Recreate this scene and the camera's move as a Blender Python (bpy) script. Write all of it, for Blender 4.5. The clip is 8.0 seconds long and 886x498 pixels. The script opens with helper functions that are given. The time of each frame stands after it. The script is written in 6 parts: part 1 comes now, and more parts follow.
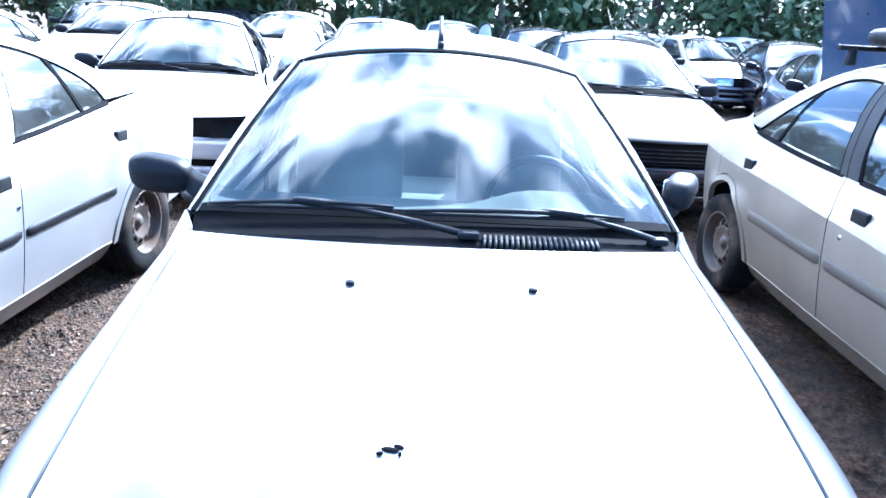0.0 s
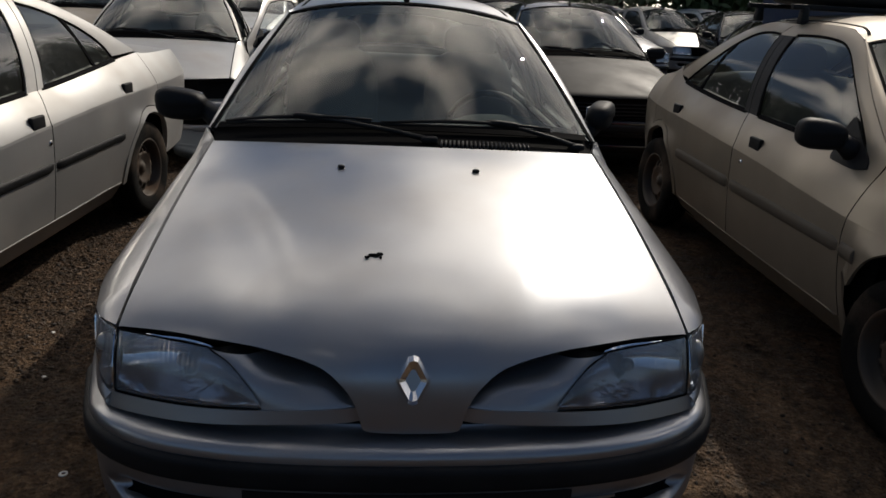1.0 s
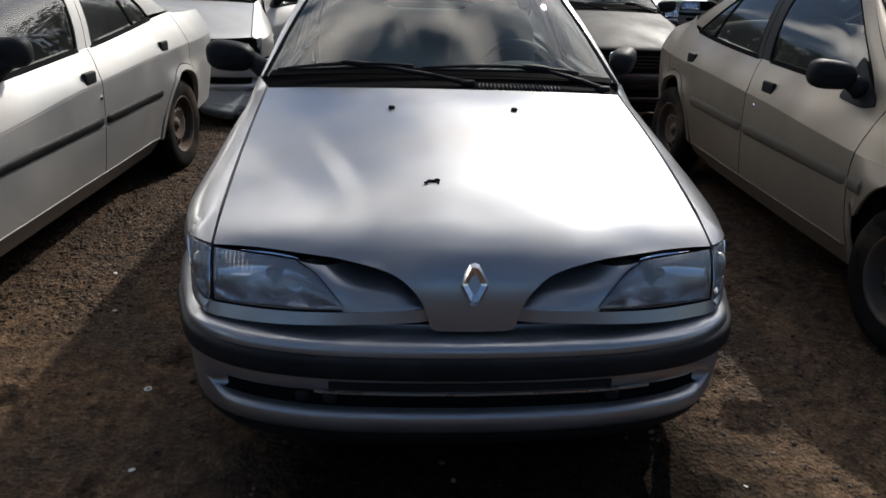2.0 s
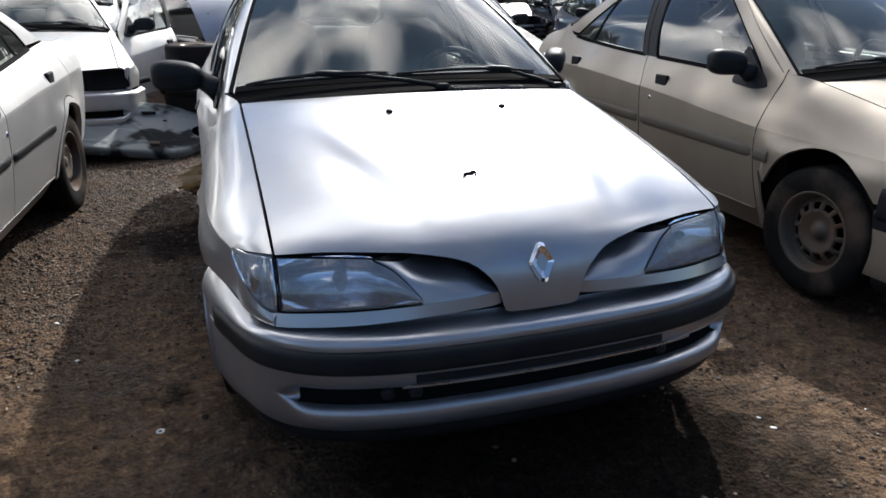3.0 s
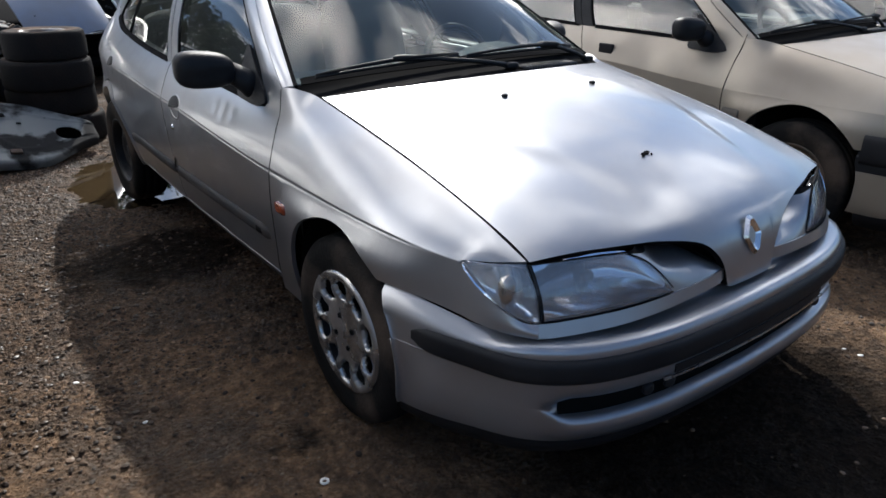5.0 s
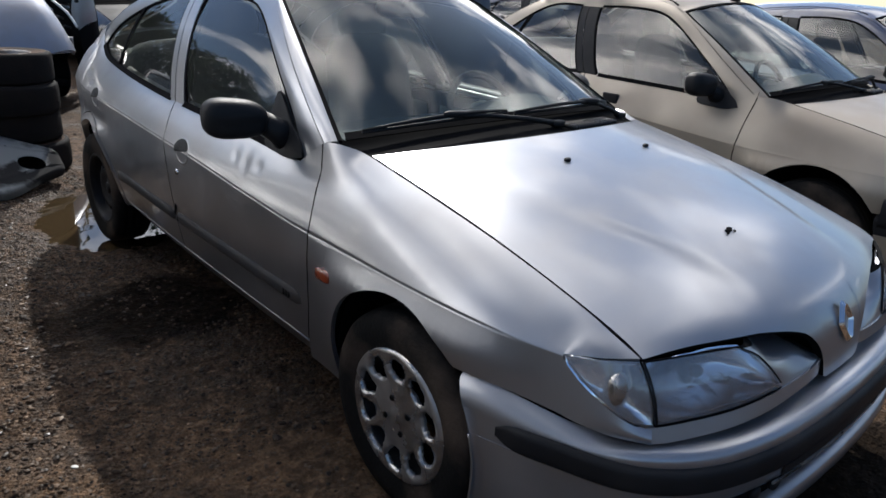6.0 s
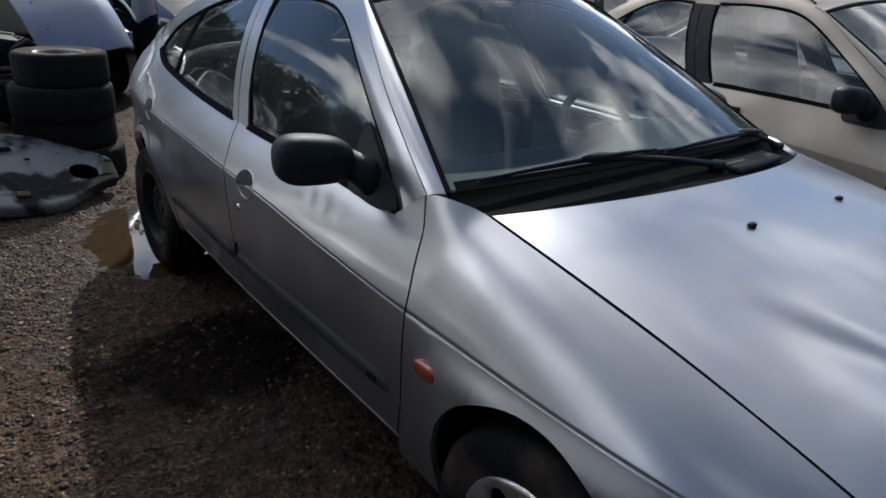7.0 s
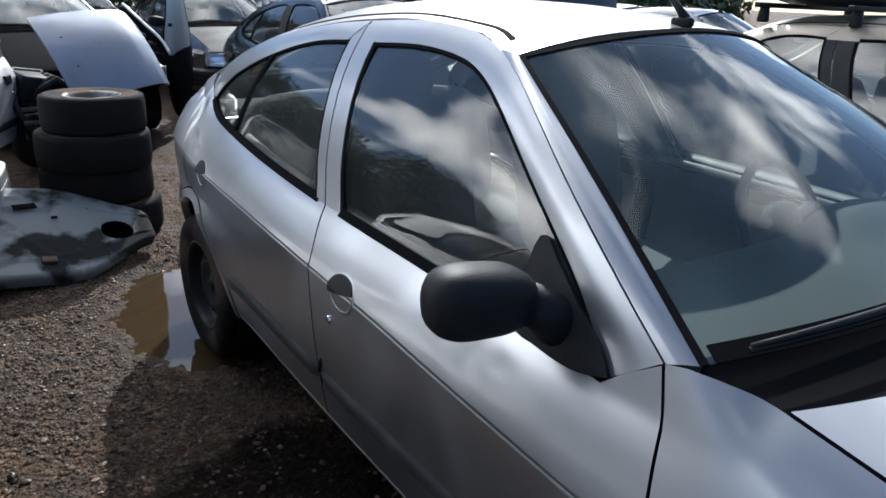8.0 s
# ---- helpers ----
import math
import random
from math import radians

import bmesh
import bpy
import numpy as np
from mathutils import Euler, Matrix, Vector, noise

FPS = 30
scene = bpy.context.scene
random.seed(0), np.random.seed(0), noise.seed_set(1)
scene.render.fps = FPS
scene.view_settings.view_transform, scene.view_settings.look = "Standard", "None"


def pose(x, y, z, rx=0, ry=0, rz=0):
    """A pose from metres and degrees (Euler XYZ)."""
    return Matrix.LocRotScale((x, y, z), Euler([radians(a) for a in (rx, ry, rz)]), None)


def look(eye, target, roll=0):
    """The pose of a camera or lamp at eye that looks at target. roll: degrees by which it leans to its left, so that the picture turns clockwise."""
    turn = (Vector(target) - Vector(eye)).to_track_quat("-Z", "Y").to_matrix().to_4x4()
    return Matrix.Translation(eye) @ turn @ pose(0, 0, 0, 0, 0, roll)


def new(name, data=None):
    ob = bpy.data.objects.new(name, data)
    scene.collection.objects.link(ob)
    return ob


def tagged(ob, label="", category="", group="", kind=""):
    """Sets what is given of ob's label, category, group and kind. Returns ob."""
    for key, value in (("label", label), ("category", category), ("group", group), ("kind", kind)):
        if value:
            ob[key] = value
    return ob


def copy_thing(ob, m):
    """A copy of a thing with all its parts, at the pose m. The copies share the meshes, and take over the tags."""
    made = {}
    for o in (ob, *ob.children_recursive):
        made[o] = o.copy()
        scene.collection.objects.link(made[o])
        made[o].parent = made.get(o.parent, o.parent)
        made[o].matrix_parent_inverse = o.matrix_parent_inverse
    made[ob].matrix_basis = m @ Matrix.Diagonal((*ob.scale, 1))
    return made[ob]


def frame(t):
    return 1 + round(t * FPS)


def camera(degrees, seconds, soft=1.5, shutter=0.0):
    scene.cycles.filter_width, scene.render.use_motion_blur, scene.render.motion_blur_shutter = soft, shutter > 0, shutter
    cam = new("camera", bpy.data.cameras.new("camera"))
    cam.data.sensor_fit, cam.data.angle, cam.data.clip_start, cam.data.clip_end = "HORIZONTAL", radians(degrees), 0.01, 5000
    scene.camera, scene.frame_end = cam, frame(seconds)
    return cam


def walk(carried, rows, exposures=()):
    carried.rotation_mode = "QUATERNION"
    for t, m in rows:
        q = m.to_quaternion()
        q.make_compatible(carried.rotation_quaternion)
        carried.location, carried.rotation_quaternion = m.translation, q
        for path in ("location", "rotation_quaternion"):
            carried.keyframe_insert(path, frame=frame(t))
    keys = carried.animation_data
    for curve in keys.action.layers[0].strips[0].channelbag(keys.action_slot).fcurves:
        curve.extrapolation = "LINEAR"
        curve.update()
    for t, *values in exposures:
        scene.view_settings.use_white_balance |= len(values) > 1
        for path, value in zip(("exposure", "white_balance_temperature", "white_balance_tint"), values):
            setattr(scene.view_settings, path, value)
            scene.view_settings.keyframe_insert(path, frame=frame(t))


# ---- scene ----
cam = camera(64.8, 8.0, soft=1.6)
PATH = [
    (0, (-0.071, -0.637, 1.451), (0.021, 1.259, 0.822), 3.4),
    (0.2, (-0.11, -0.791, 1.452), (0.008, 1.081, 0.758), 3.0),
    (0.5, (-0.15, -0.964, 1.43), (0.043, 0.89, 0.704), 2.8),
    (1, (-0.064, -1.24, 1.384), (0.101, 0.633, 0.702), 3.1),
    (1.5, (-0.034, -1.375, 1.36), (0.025, 0.45, 0.543), 1.3),
    (1.7, (-0.073, -1.434, 1.357), (0.006, 0.399, 0.561), 1.8),
    (2.8, (-0.659, -1.483, 1.306), (-0.155, 0.306, 0.566), 0.3),
    (3, (-0.762, -1.441, 1.285), (-0.158, 0.329, 0.577), 0.4),
    (3.5, (-1.067, -1.311, 1.304), (-0.283, 0.379, 0.579), 1.8),
    (4, (-1.386, -1.274, 1.319), (-0.415, 0.315, 0.589), -1.3),
    (4.5, (-1.561, -1.088, 1.286), (-0.494, 0.426, 0.532), 0.4),
    (4.7, (-1.6, -0.972, 1.288), (-0.512, 0.522, 0.523), 0.4),
    (5.8, (-1.749, -0.531, 1.331), (-0.502, 0.847, 0.592), 1.9),
    (6, (-1.774, -0.456, 1.344), (-0.509, 0.926, 0.643), 3.1),
    (6.5, (-1.699, -0.217, 1.345), (-0.457, 1.194, 0.66), 1.6),
    (7, (-1.59, 0.056, 1.371), (-0.438, 1.516, 0.634), 3.0),
    (7.3, (-1.547, 0.202, 1.376), (-0.471, 1.733, 0.67), 0.7),
    (7.5, (-1.581, 0.386, 1.395), (-0.454, 1.887, 0.703), 2.4),
    (8, (-1.502, 0.731, 1.397), (-0.379, 2.239, 0.715), 2.6),
]
EXPOSURES = [(0.0, 3.1, 4650, 10), (0.2, 2.35, 5300, 10), (0.5, 0.84, 6600, 11), (0.9, -0.55, 6800, 11), (1.5, -0.40, 6350, 10), (2.0, 0.14, 6300, 10), (2.8, 0.88, 6100, 10),
             (4.5, 0.92, 6050, 10), (6.0, 0.62, 6080, 11), (7.0, 0.30, 5850, 10), (7.5, 0.66, 5760, 9), (8.0, 0.88, 5700, 8)]
walk(cam, [(t, look(eye, target, roll)) for t, eye, target, roll in PATH], EXPOSURES)

# ---------------------------------------------------------------- world and sun
SUN_EL, SUN_ROT = radians(37.8), radians(33.3)
world = bpy.data.worlds.new("sky")
scene.world = world
world.use_nodes = True
wt = world.node_tree
wt.nodes.clear()


def wnode(kind, **kw):
    n = wt.nodes.new(kind)
    for k, v in kw.items():
        if k in n.inputs:
            n.inputs[k].default_value = v
    return n


sky = wnode("ShaderNodeTexSky")
sky.sky_type, sky.sun_disc, sky.sun_elevation, sky.sun_rotation = "NISHITA", False, SUN_EL, SUN_ROT
sky.dust_density, sky.ozone_density = 0.6, 2.5
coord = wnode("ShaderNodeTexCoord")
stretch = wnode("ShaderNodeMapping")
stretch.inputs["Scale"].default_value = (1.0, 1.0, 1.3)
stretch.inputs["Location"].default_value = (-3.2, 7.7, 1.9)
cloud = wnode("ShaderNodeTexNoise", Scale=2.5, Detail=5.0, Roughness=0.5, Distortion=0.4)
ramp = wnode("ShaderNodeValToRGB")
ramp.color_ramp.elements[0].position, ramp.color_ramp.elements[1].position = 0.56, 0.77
mix = wt.nodes.new("ShaderNodeMix")
mix.data_type = "RGBA"
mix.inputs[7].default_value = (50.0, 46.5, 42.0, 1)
back = wnode("ShaderNodeBackground", Strength=0.093)
out = wnode("ShaderNodeOutputWorld")
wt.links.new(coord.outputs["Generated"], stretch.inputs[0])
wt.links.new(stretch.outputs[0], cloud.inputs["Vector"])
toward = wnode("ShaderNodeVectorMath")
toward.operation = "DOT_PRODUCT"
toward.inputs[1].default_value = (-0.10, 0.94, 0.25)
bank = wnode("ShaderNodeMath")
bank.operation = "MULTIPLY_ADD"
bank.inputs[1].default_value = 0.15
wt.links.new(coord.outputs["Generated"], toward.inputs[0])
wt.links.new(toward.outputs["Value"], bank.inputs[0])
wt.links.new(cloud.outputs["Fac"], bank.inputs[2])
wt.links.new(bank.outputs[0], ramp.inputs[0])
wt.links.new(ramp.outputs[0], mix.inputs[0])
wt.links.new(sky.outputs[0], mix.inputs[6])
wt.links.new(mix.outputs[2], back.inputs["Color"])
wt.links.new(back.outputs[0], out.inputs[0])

sun = new("sun", bpy.data.lights.new("sun", "SUN"))
sun.data.energy, sun.data.angle, sun.data.color = 3.5, radians(0.6), (1.0, 0.94, 0.84)
sun.matrix_world = look((0, 0, 0), (-0.69, -1.08, -1.0))


# ---------------------------------------------------------------- materials
def mat(name, colour, rough=0.5, metal=0.0, coat=0.0, dirt=0.0, dirt_colour=(0.16, 0.12, 0.085), dirt_scale=3.0, bump=0.0,
        bump_scale=60.0, vary=0.12, vary_scale=4.0, spec=0.5, coat_rough=0.06, dirt_from=(0.42, 0.75)):
    """A painted, plastic, rubber or metal surface with broad variation, fine grain and dirt."""
    m = bpy.data.materials.new(name)
    m.use_nodes = True
    t = m.node_tree
    b = t.nodes["Principled BSDF"]
    b.inputs["Metallic"].default_value = metal
    b.inputs["Coat Weight"].default_value = coat
    b.inputs["Coat Roughness"].default_value = coat_rough
    b.inputs["Specular IOR Level"].default_value = spec
    co = t.nodes.new("ShaderNodeTexCoord")

    def noise_at(scale, detail=5.0):
        n = t.nodes.new("ShaderNodeTexNoise")
        n.inputs["Scale"].default_value, n.inputs["Detail"].default_value = scale, detail
        t.links.new(co.outputs["Object"], n.inputs["Vector"])
        return n

    def blend(fac, a, c):
        x = t.nodes.new("ShaderNodeMix")
        x.data_type = "RGBA"
        t.links.new(fac, x.inputs[0])
        for s, v in ((x.inputs[6], a), (x.inputs[7], c)):
            if isinstance(v, tuple):
                s.default_value = (*v[:3], 1)
            else:
                t.links.new(v, s)
        return x.outputs[2]

    broad = noise_at(vary_scale)
    dark = tuple(c * (1 - vary) for c in colour)
    light = tuple(min(1, c * (1 + vary)) for c in colour)
    col = blend(broad.outputs["Fac"], dark, light)
    ro = t.nodes.new("ShaderNodeMapRange")
    ro.inputs["To Min"].default_value, ro.inputs["To Max"].default_value = rough * 0.8, min(1, rough * 1.2)
    t.links.new(broad.outputs["Fac"], ro.inputs["Value"])
    rough_out = ro.outputs[0]
    if dirt > 0:
        d = noise_at(dirt_scale, 9.0)
        r = t.nodes.new("ShaderNodeMapRange")
        r.inputs["From Min"].default_value, r.inputs["From Max"].default_value = dirt_from
        r.inputs["To Max"].default_value = dirt
        t.links.new(d.outputs["Fac"], r.inputs["Value"])
        col = blend(r.outputs[0], col, dirt_colour)
        add = t.nodes.new("ShaderNodeMath")
        add.operation = "MULTIPLY_ADD"
        add.inputs[1].default_value = 0.5
        t.links.new(r.outputs[0], add.inputs[0])
        t.links.new(rough_out, add.inputs[2])
        rough_out = add.outputs[0]
        if metal > 0:
            mm = t.nodes.new("ShaderNodeMath")
            mm.operation = "MULTIPLY_ADD"
            mm.inputs[1].default_value, mm.inputs[2].default_value = -metal, metal
            t.links.new(r.outputs[0], mm.inputs[0])
            t.links.new(mm.outputs[0], b.inputs["Metallic"])
    t.links.new(col, b.inputs["Base Color"])
    t.links.new(rough_out, b.inputs["Roughness"])
    if bump > 0:
        n = noise_at(bump_scale, 4.0)
        bp = t.nodes.new("ShaderNodeBump")
        bp.inputs["Strength"].default_value, bp.inputs["Distance"].default_value = bump, 0.01
        t.links.new(n.outputs["Fac"], bp.inputs["Height"])
        t.links.new(bp.outputs[0], b.inputs["Normal"])
    return m


def glass(name, tint=(0.75, 0.82, 0.80), film=0.045, film_colour=(0.35, 0.34, 0.30), rough=0.0, ribs=0.0, ior=2.05):
    """Window glass: clear and tinted, mirror gloss by Fresnel, a thin film of dust."""
    m = bpy.data.materials.new(name)
    m.use_nodes = True
    t = m.node_tree
    t.nodes.remove(t.nodes["Principled BSDF"])
    o = t.nodes["Material Output"]
    clear = t.nodes.new("ShaderNodeBsdfTransparent")
    clear.inputs[0].default_value = (*tint, 1)
    gloss = t.nodes.new("ShaderNodeBsdfGlossy")
    gloss.inputs["Roughness"].default_value = rough
    dust = t.nodes.new("ShaderNodeBsdfDiffuse")
    dust.inputs[0].default_value = (*film_colour, 1)
    co = t.nodes.new("ShaderNodeTexCoord")
    n = t.nodes.new("ShaderNodeTexNoise")
    n.inputs["Scale"].default_value, n.inputs["Detail"].default_value = 3.0, 8.0
    t.links.new(co.outputs["Object"], n.inputs["Vector"])
    r = t.nodes.new("ShaderNodeMapRange")
    r.inputs["From Min"].default_value, r.inputs["From Max"].default_value = 0.35, 0.75
    r.inputs["To Min"].default_value, r.inputs["To Max"].default_value = film * 0.4, film * 1.8
    t.links.new(n.outputs["Fac"], r.inputs["Value"])
    fr = t.nodes.new("ShaderNodeFresnel")
    fr.inputs["IOR"].default_value = ior
    m1, m2 = t.nodes.new("ShaderNodeMixShader"), t.nodes.new("ShaderNodeMixShader")
    t.links.new(r.outputs[0], m1.inputs[0])
    t.links.new(clear.outputs[0], m1.inputs[1])
    t.links.new(dust.outputs[0], m1.inputs[2])
    t.links.new(fr.outputs[0], m2.inputs[0])
    t.links.new(m1.outputs[0], m2.inputs[1])
    t.links.new(gloss.outputs[0], m2.inputs[2])
    t.links.new(m2.outputs[0], o.inputs[0])
    if ribs:
        w = t.nodes.new("ShaderNodeTexWave")
        w.inputs["Scale"].default_value = ribs
        t.links.new(co.outputs["Object"], w.inputs["Vector"])
        bp = t.nodes.new("ShaderNodeBump")
        bp.inputs["Strength"].default_value, bp.inputs["Distance"].default_value = 0.09, 0.01
        t.links.new(w.outputs["Fac"], bp.inputs["Height"])
        t.links.new(bp.outputs[0], gloss.inputs["Normal"])
    return m


SILVER = mat("silver_paint", (0.29, 0.299, 0.318), 0.31, 0.84, 0.5, dirt=0.36, dirt_scale=3.2, vary=0.06, dirt_colour=(0.20, 0.17, 0.14), coat_rough=0.07)
SILVER_OLD = mat("dull_silver_paint", (0.38, 0.378, 0.37), 0.45, 0.6, 0.3, dirt=0.48, dirt_scale=2.2, dirt_colour=(0.32, 0.27, 0.21), coat_rough=0.2)
BEIGE = mat("champagne_paint", (0.285, 0.25, 0.202), 0.46, 0.65, 0.25, dirt=0.72, dirt_scale=1.4, dirt_colour=(0.19, 0.145, 0.10), coat_rough=0.2)
BLACK_PAINT = mat("black_paint", (0.008, 0.008, 0.010), 0.12, 0.0, 0.0, dirt=0.06, dirt_scale=3.0, dirt_colour=(0.03, 0.028, 0.025))
DULL_BLACK = mat("dull_black_paint", (0.007, 0.007, 0.008), 0.5, spec=0.10, dirt=0.15, dirt_scale=4.0, dirt_colour=(0.025, 0.022, 0.019))
NAVY = mat("navy_paint", (0.010, 0.014, 0.032), 0.3, 0.0, 0.3, dirt=0.2)
BLUE_PAINT = mat("blue_paint", (0.014, 0.024, 0.06), 0.35, 0.3, 0.9, dirt=0.3)
WHITE_PAINT = mat("white_paint", (0.62, 0.62, 0.60), 0.4, 0.0, 0.6, dirt=0.35)
PALE_BLUE = mat("pale_blue_silver_paint", (0.20, 0.22, 0.265), 0.42, 0.6, 0.4, dirt=0.3)
PRIMER = mat("grey_inner_sheet", (0.165, 0.178, 0.175), 0.65, 0.0, 0.0, spec=0.25, dirt=0.97, dirt_colour=(0.012, 0.0115, 0.0115), dirt_scale=2.6, dirt_from=(0.49, 0.56))
PLASTIC = mat("black_plastic", (0.010, 0.0105, 0.012), 0.5, spec=0.14, bump=0.12, bump_scale=300, dirt=0.18, dirt_scale=6, dirt_colour=(0.06, 0.057, 0.053))
GREY_TRIM = mat("grey_moulding", (0.034, 0.035, 0.038), 0.55, spec=0.2, dirt=0.3, dirt_scale=6)
OLD_STRIP = mat("faded_strip", (0.10, 0.088, 0.072), 0.6, spec=0.25, dirt=0.4, dirt_scale=5)
RIM_STEEL = mat("worn_rim_steel", (0.24, 0.23, 0.215), 0.45, 0.6, dirt=0.85, dirt_from=(0.44, 0.58), dirt_scale=7, dirt_colour=(0.09, 0.06, 0.04))
# black rubber, also laid on panel edges as the shut-lines' shade
RUBBER_GAP_SHADE = mat("rubber_seal", (0.006, 0.006, 0.0065), 0.75, spec=0.015)
TYRE = mat("tyre_rubber", (0.010, 0.0098, 0.0095), 0.85, spec=0.08, bump=0.3, bump_scale=90, dirt=0.6, dirt_scale=4, dirt_from=(0.50, 0.68), dirt_colour=(0.095, 0.072, 0.055))
CAP = mat("wheel_cover_plastic", (0.36, 0.355, 0.345), 0.22, 0.85, 0.2, dirt=0.5, dirt_scale=9, dirt_colour=(0.12, 0.10, 0.08))
RUSTY = mat("rusty_steel", (0.072, 0.060, 0.049), 0.65, 0.35, dirt=0.9, dirt_scale=8, dirt_colour=(0.105, 0.058, 0.031))
CHROME = mat("chrome", (0.75, 0.75, 0.76), 0.12, 1.0, vary=0.03)
REFLECTOR = mat("lamp_reflector", (0.80, 0.83, 0.89), 0.16, 1.0, bump=0.5, bump_scale=14, vary=0.1)
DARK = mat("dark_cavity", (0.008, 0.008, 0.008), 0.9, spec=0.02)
CLOTH = mat("seat_cloth", (0.10, 0.105, 0.112), 0.95, bump=0.15, bump_scale=200, vary=0.25, vary_scale=8)
TRIM = mat("dashboard_plastic", (0.10, 0.105, 0.10), 0.85, spec=0.05, dirt=0.12, dirt_colour=(0.08, 0.075, 0.07))
HEADLINING = mat("pale_headlining", (0.42, 0.42, 0.39), 0.95, spec=0.05)
# paler than the lining: the sun's glint on the ledge is painted in
LEDGE = mat("worn_vinyl", (0.30, 0.30, 0.29), 0.35)
CARPET = mat("floor_carpet", (0.03, 0.03, 0.032), 1.0)
AMBER = mat("amber_lens", (0.21, 0.032, 0.010), 0.25, 0.0, 0.8, dirt=0.2)
RED_LENS = mat("red_lens", (0.35, 0.01, 0.01), 0.2, 0.0, 0.8)
GLASS = glass("window_glass", tint=(0.78, 0.90, 0.88), film=0.09, film_colour=(0.29, 0.37, 0.36), ior=1.52)
GLASS_SIDE = glass("side_window_glass", tint=(0.84, 0.89, 0.86), film=0.055, film_colour=(0.38, 0.38, 0.35), ior=1.72)
LENS = glass("lamp_lens", tint=(0.92, 0.95, 0.97), film=0.26, film_colour=(0.46, 0.48, 0.52), rough=0.04, ribs=28.0, ior=1.9)
BARK = mat("bark", (0.10, 0.075, 0.055), 0.9, bump=0.6, bump_scale=25)
LEAF = mat("leaves", (0.055, 0.085, 0.03), 0.6, vary=0.5, vary_scale=1.5)


# ---------------------------------------------------------------- mesh helpers
def part(name, bm, material, parent=None, label="", smooth=True):
    me = bpy.data.meshes.new(name)
    for f in bm.faces:
        f.smooth = smooth
    bm.to_mesh(me)
    bm.free()
    for x in material if isinstance(material, (list, tuple)) else (material,):
        me.materials.append(x)
    ob = new(name, me)
    if parent is not None:
        ob.parent = parent
    if label:
        ob["label"] = label
    return ob


def thing(name, m, label, category, group="", kind=""):
    ob = new(name)
    ob.empty_display_size = 0.2
    ob.matrix_world = m
    return tagged(ob, label, category, group, kind)


def spl(*pts):
    """A smooth function through (a, b) pairs, flat past both ends."""
    a = np.array([p[0] for p in pts], float)
    b = np.array([p[1] for p in pts], float)
    h = np.diff(a)
    s = np.diff(b) / h
    k = np.zeros(len(a))
    k[0], k[-1] = s[0], s[-1]
    for i in range(1, len(a) - 1):
        k[i] = 0 if s[i - 1] * s[i] <= 0 else 2 * s[i - 1] * s[i] / (s[i - 1] + s[i])

    def at(v):
        if v <= a[0]:
            return float(b[0])
        if v >= a[-1]:
            return float(b[-1])
        i = int(np.searchsorted(a, v) - 1)
        t = (v - a[i]) / h[i]
        return float(b[i] * (1 + 2 * t) * (1 - t) ** 2 + k[i] * h[i] * t * (1 - t) ** 2 + b[i + 1] * t * t * (3 - 2 * t) + k[i + 1] * h[i] * t * t * (t - 1))
    return at


def cub(*pts):
    """The smoothest function (natural cubic) through (a, b) pairs, straight past both ends."""
    a, b = np.array([q[0] for q in pts], float), np.array([q[1] for q in pts], float)
    n, h = len(a), np.diff(a)
    mtx, rhs = np.eye(n), np.zeros(n)
    for i in range(1, n - 1):
        mtx[i, i - 1:i + 2] = h[i - 1], 2 * (h[i - 1] + h[i]), h[i]
        rhs[i] = 6 * ((b[i + 1] - b[i]) / h[i] - (b[i] - b[i - 1]) / h[i - 1])
    k = np.linalg.solve(mtx, rhs)

    def at(v):
        i = int(min(max(np.searchsorted(a, v) - 1, 0), n - 2))
        if v < a[0] or v > a[-1]:
            e = 0 if v < a[0] else n - 1
            s = (b[1] - b[0]) / h[0] - h[0] * (2 * k[0] + k[1]) / 6 if e == 0 else (b[-1] - b[-2]) / h[-1] + h[-1] * (k[-2] + 2 * k[-1]) / 6
            return float(b[e] + s * (v - a[e]))
        r, s = a[i + 1] - v, v - a[i]
        return float(k[i] * r ** 3 / (6 * h[i]) + k[i + 1] * s ** 3 / (6 * h[i]) + (b[i] / h[i] - k[i] * h[i] / 6) * r + (b[i + 1] / h[i] - k[i + 1] * h[i] / 6) * s)
    return at


def curve(*pts):
    """A smooth curve through points, by share of its length."""
    p = [Vector(q) for q in pts]
    d = [0.0]
    for i in range(1, len(p)):
        d.append(d[-1] + (p[i] - p[i - 1]).length)
    n = len(p)
    tan = [(p[min(i + 1, n - 1)] - p[max(i - 1, 0)]) / (d[min(i + 1, n - 1)] - d[max(i - 1, 0)]) for i in range(n)]

    def at(t):
        v = max(0.0, min(1.0, t)) * d[-1]
        i = 0
        while i < n - 2 and v > d[i + 1]:
            i += 1
        h = d[i + 1] - d[i]
        w = (v - d[i]) / h
        return p[i] * ((1 + 2 * w) * (1 - w) ** 2) + tan[i] * (h * w * (1 - w) ** 2) + p[i + 1] * (w * w * (3 - 2 * w)) + tan[i + 1] * (h * w * w * (w - 1))
    return at


def smooth01(v):
    v = max(0.0, min(1.0, v))
    return v * v * (3 - 2 * v)


def even(n):
    return [i / n for i in range(n + 1)]


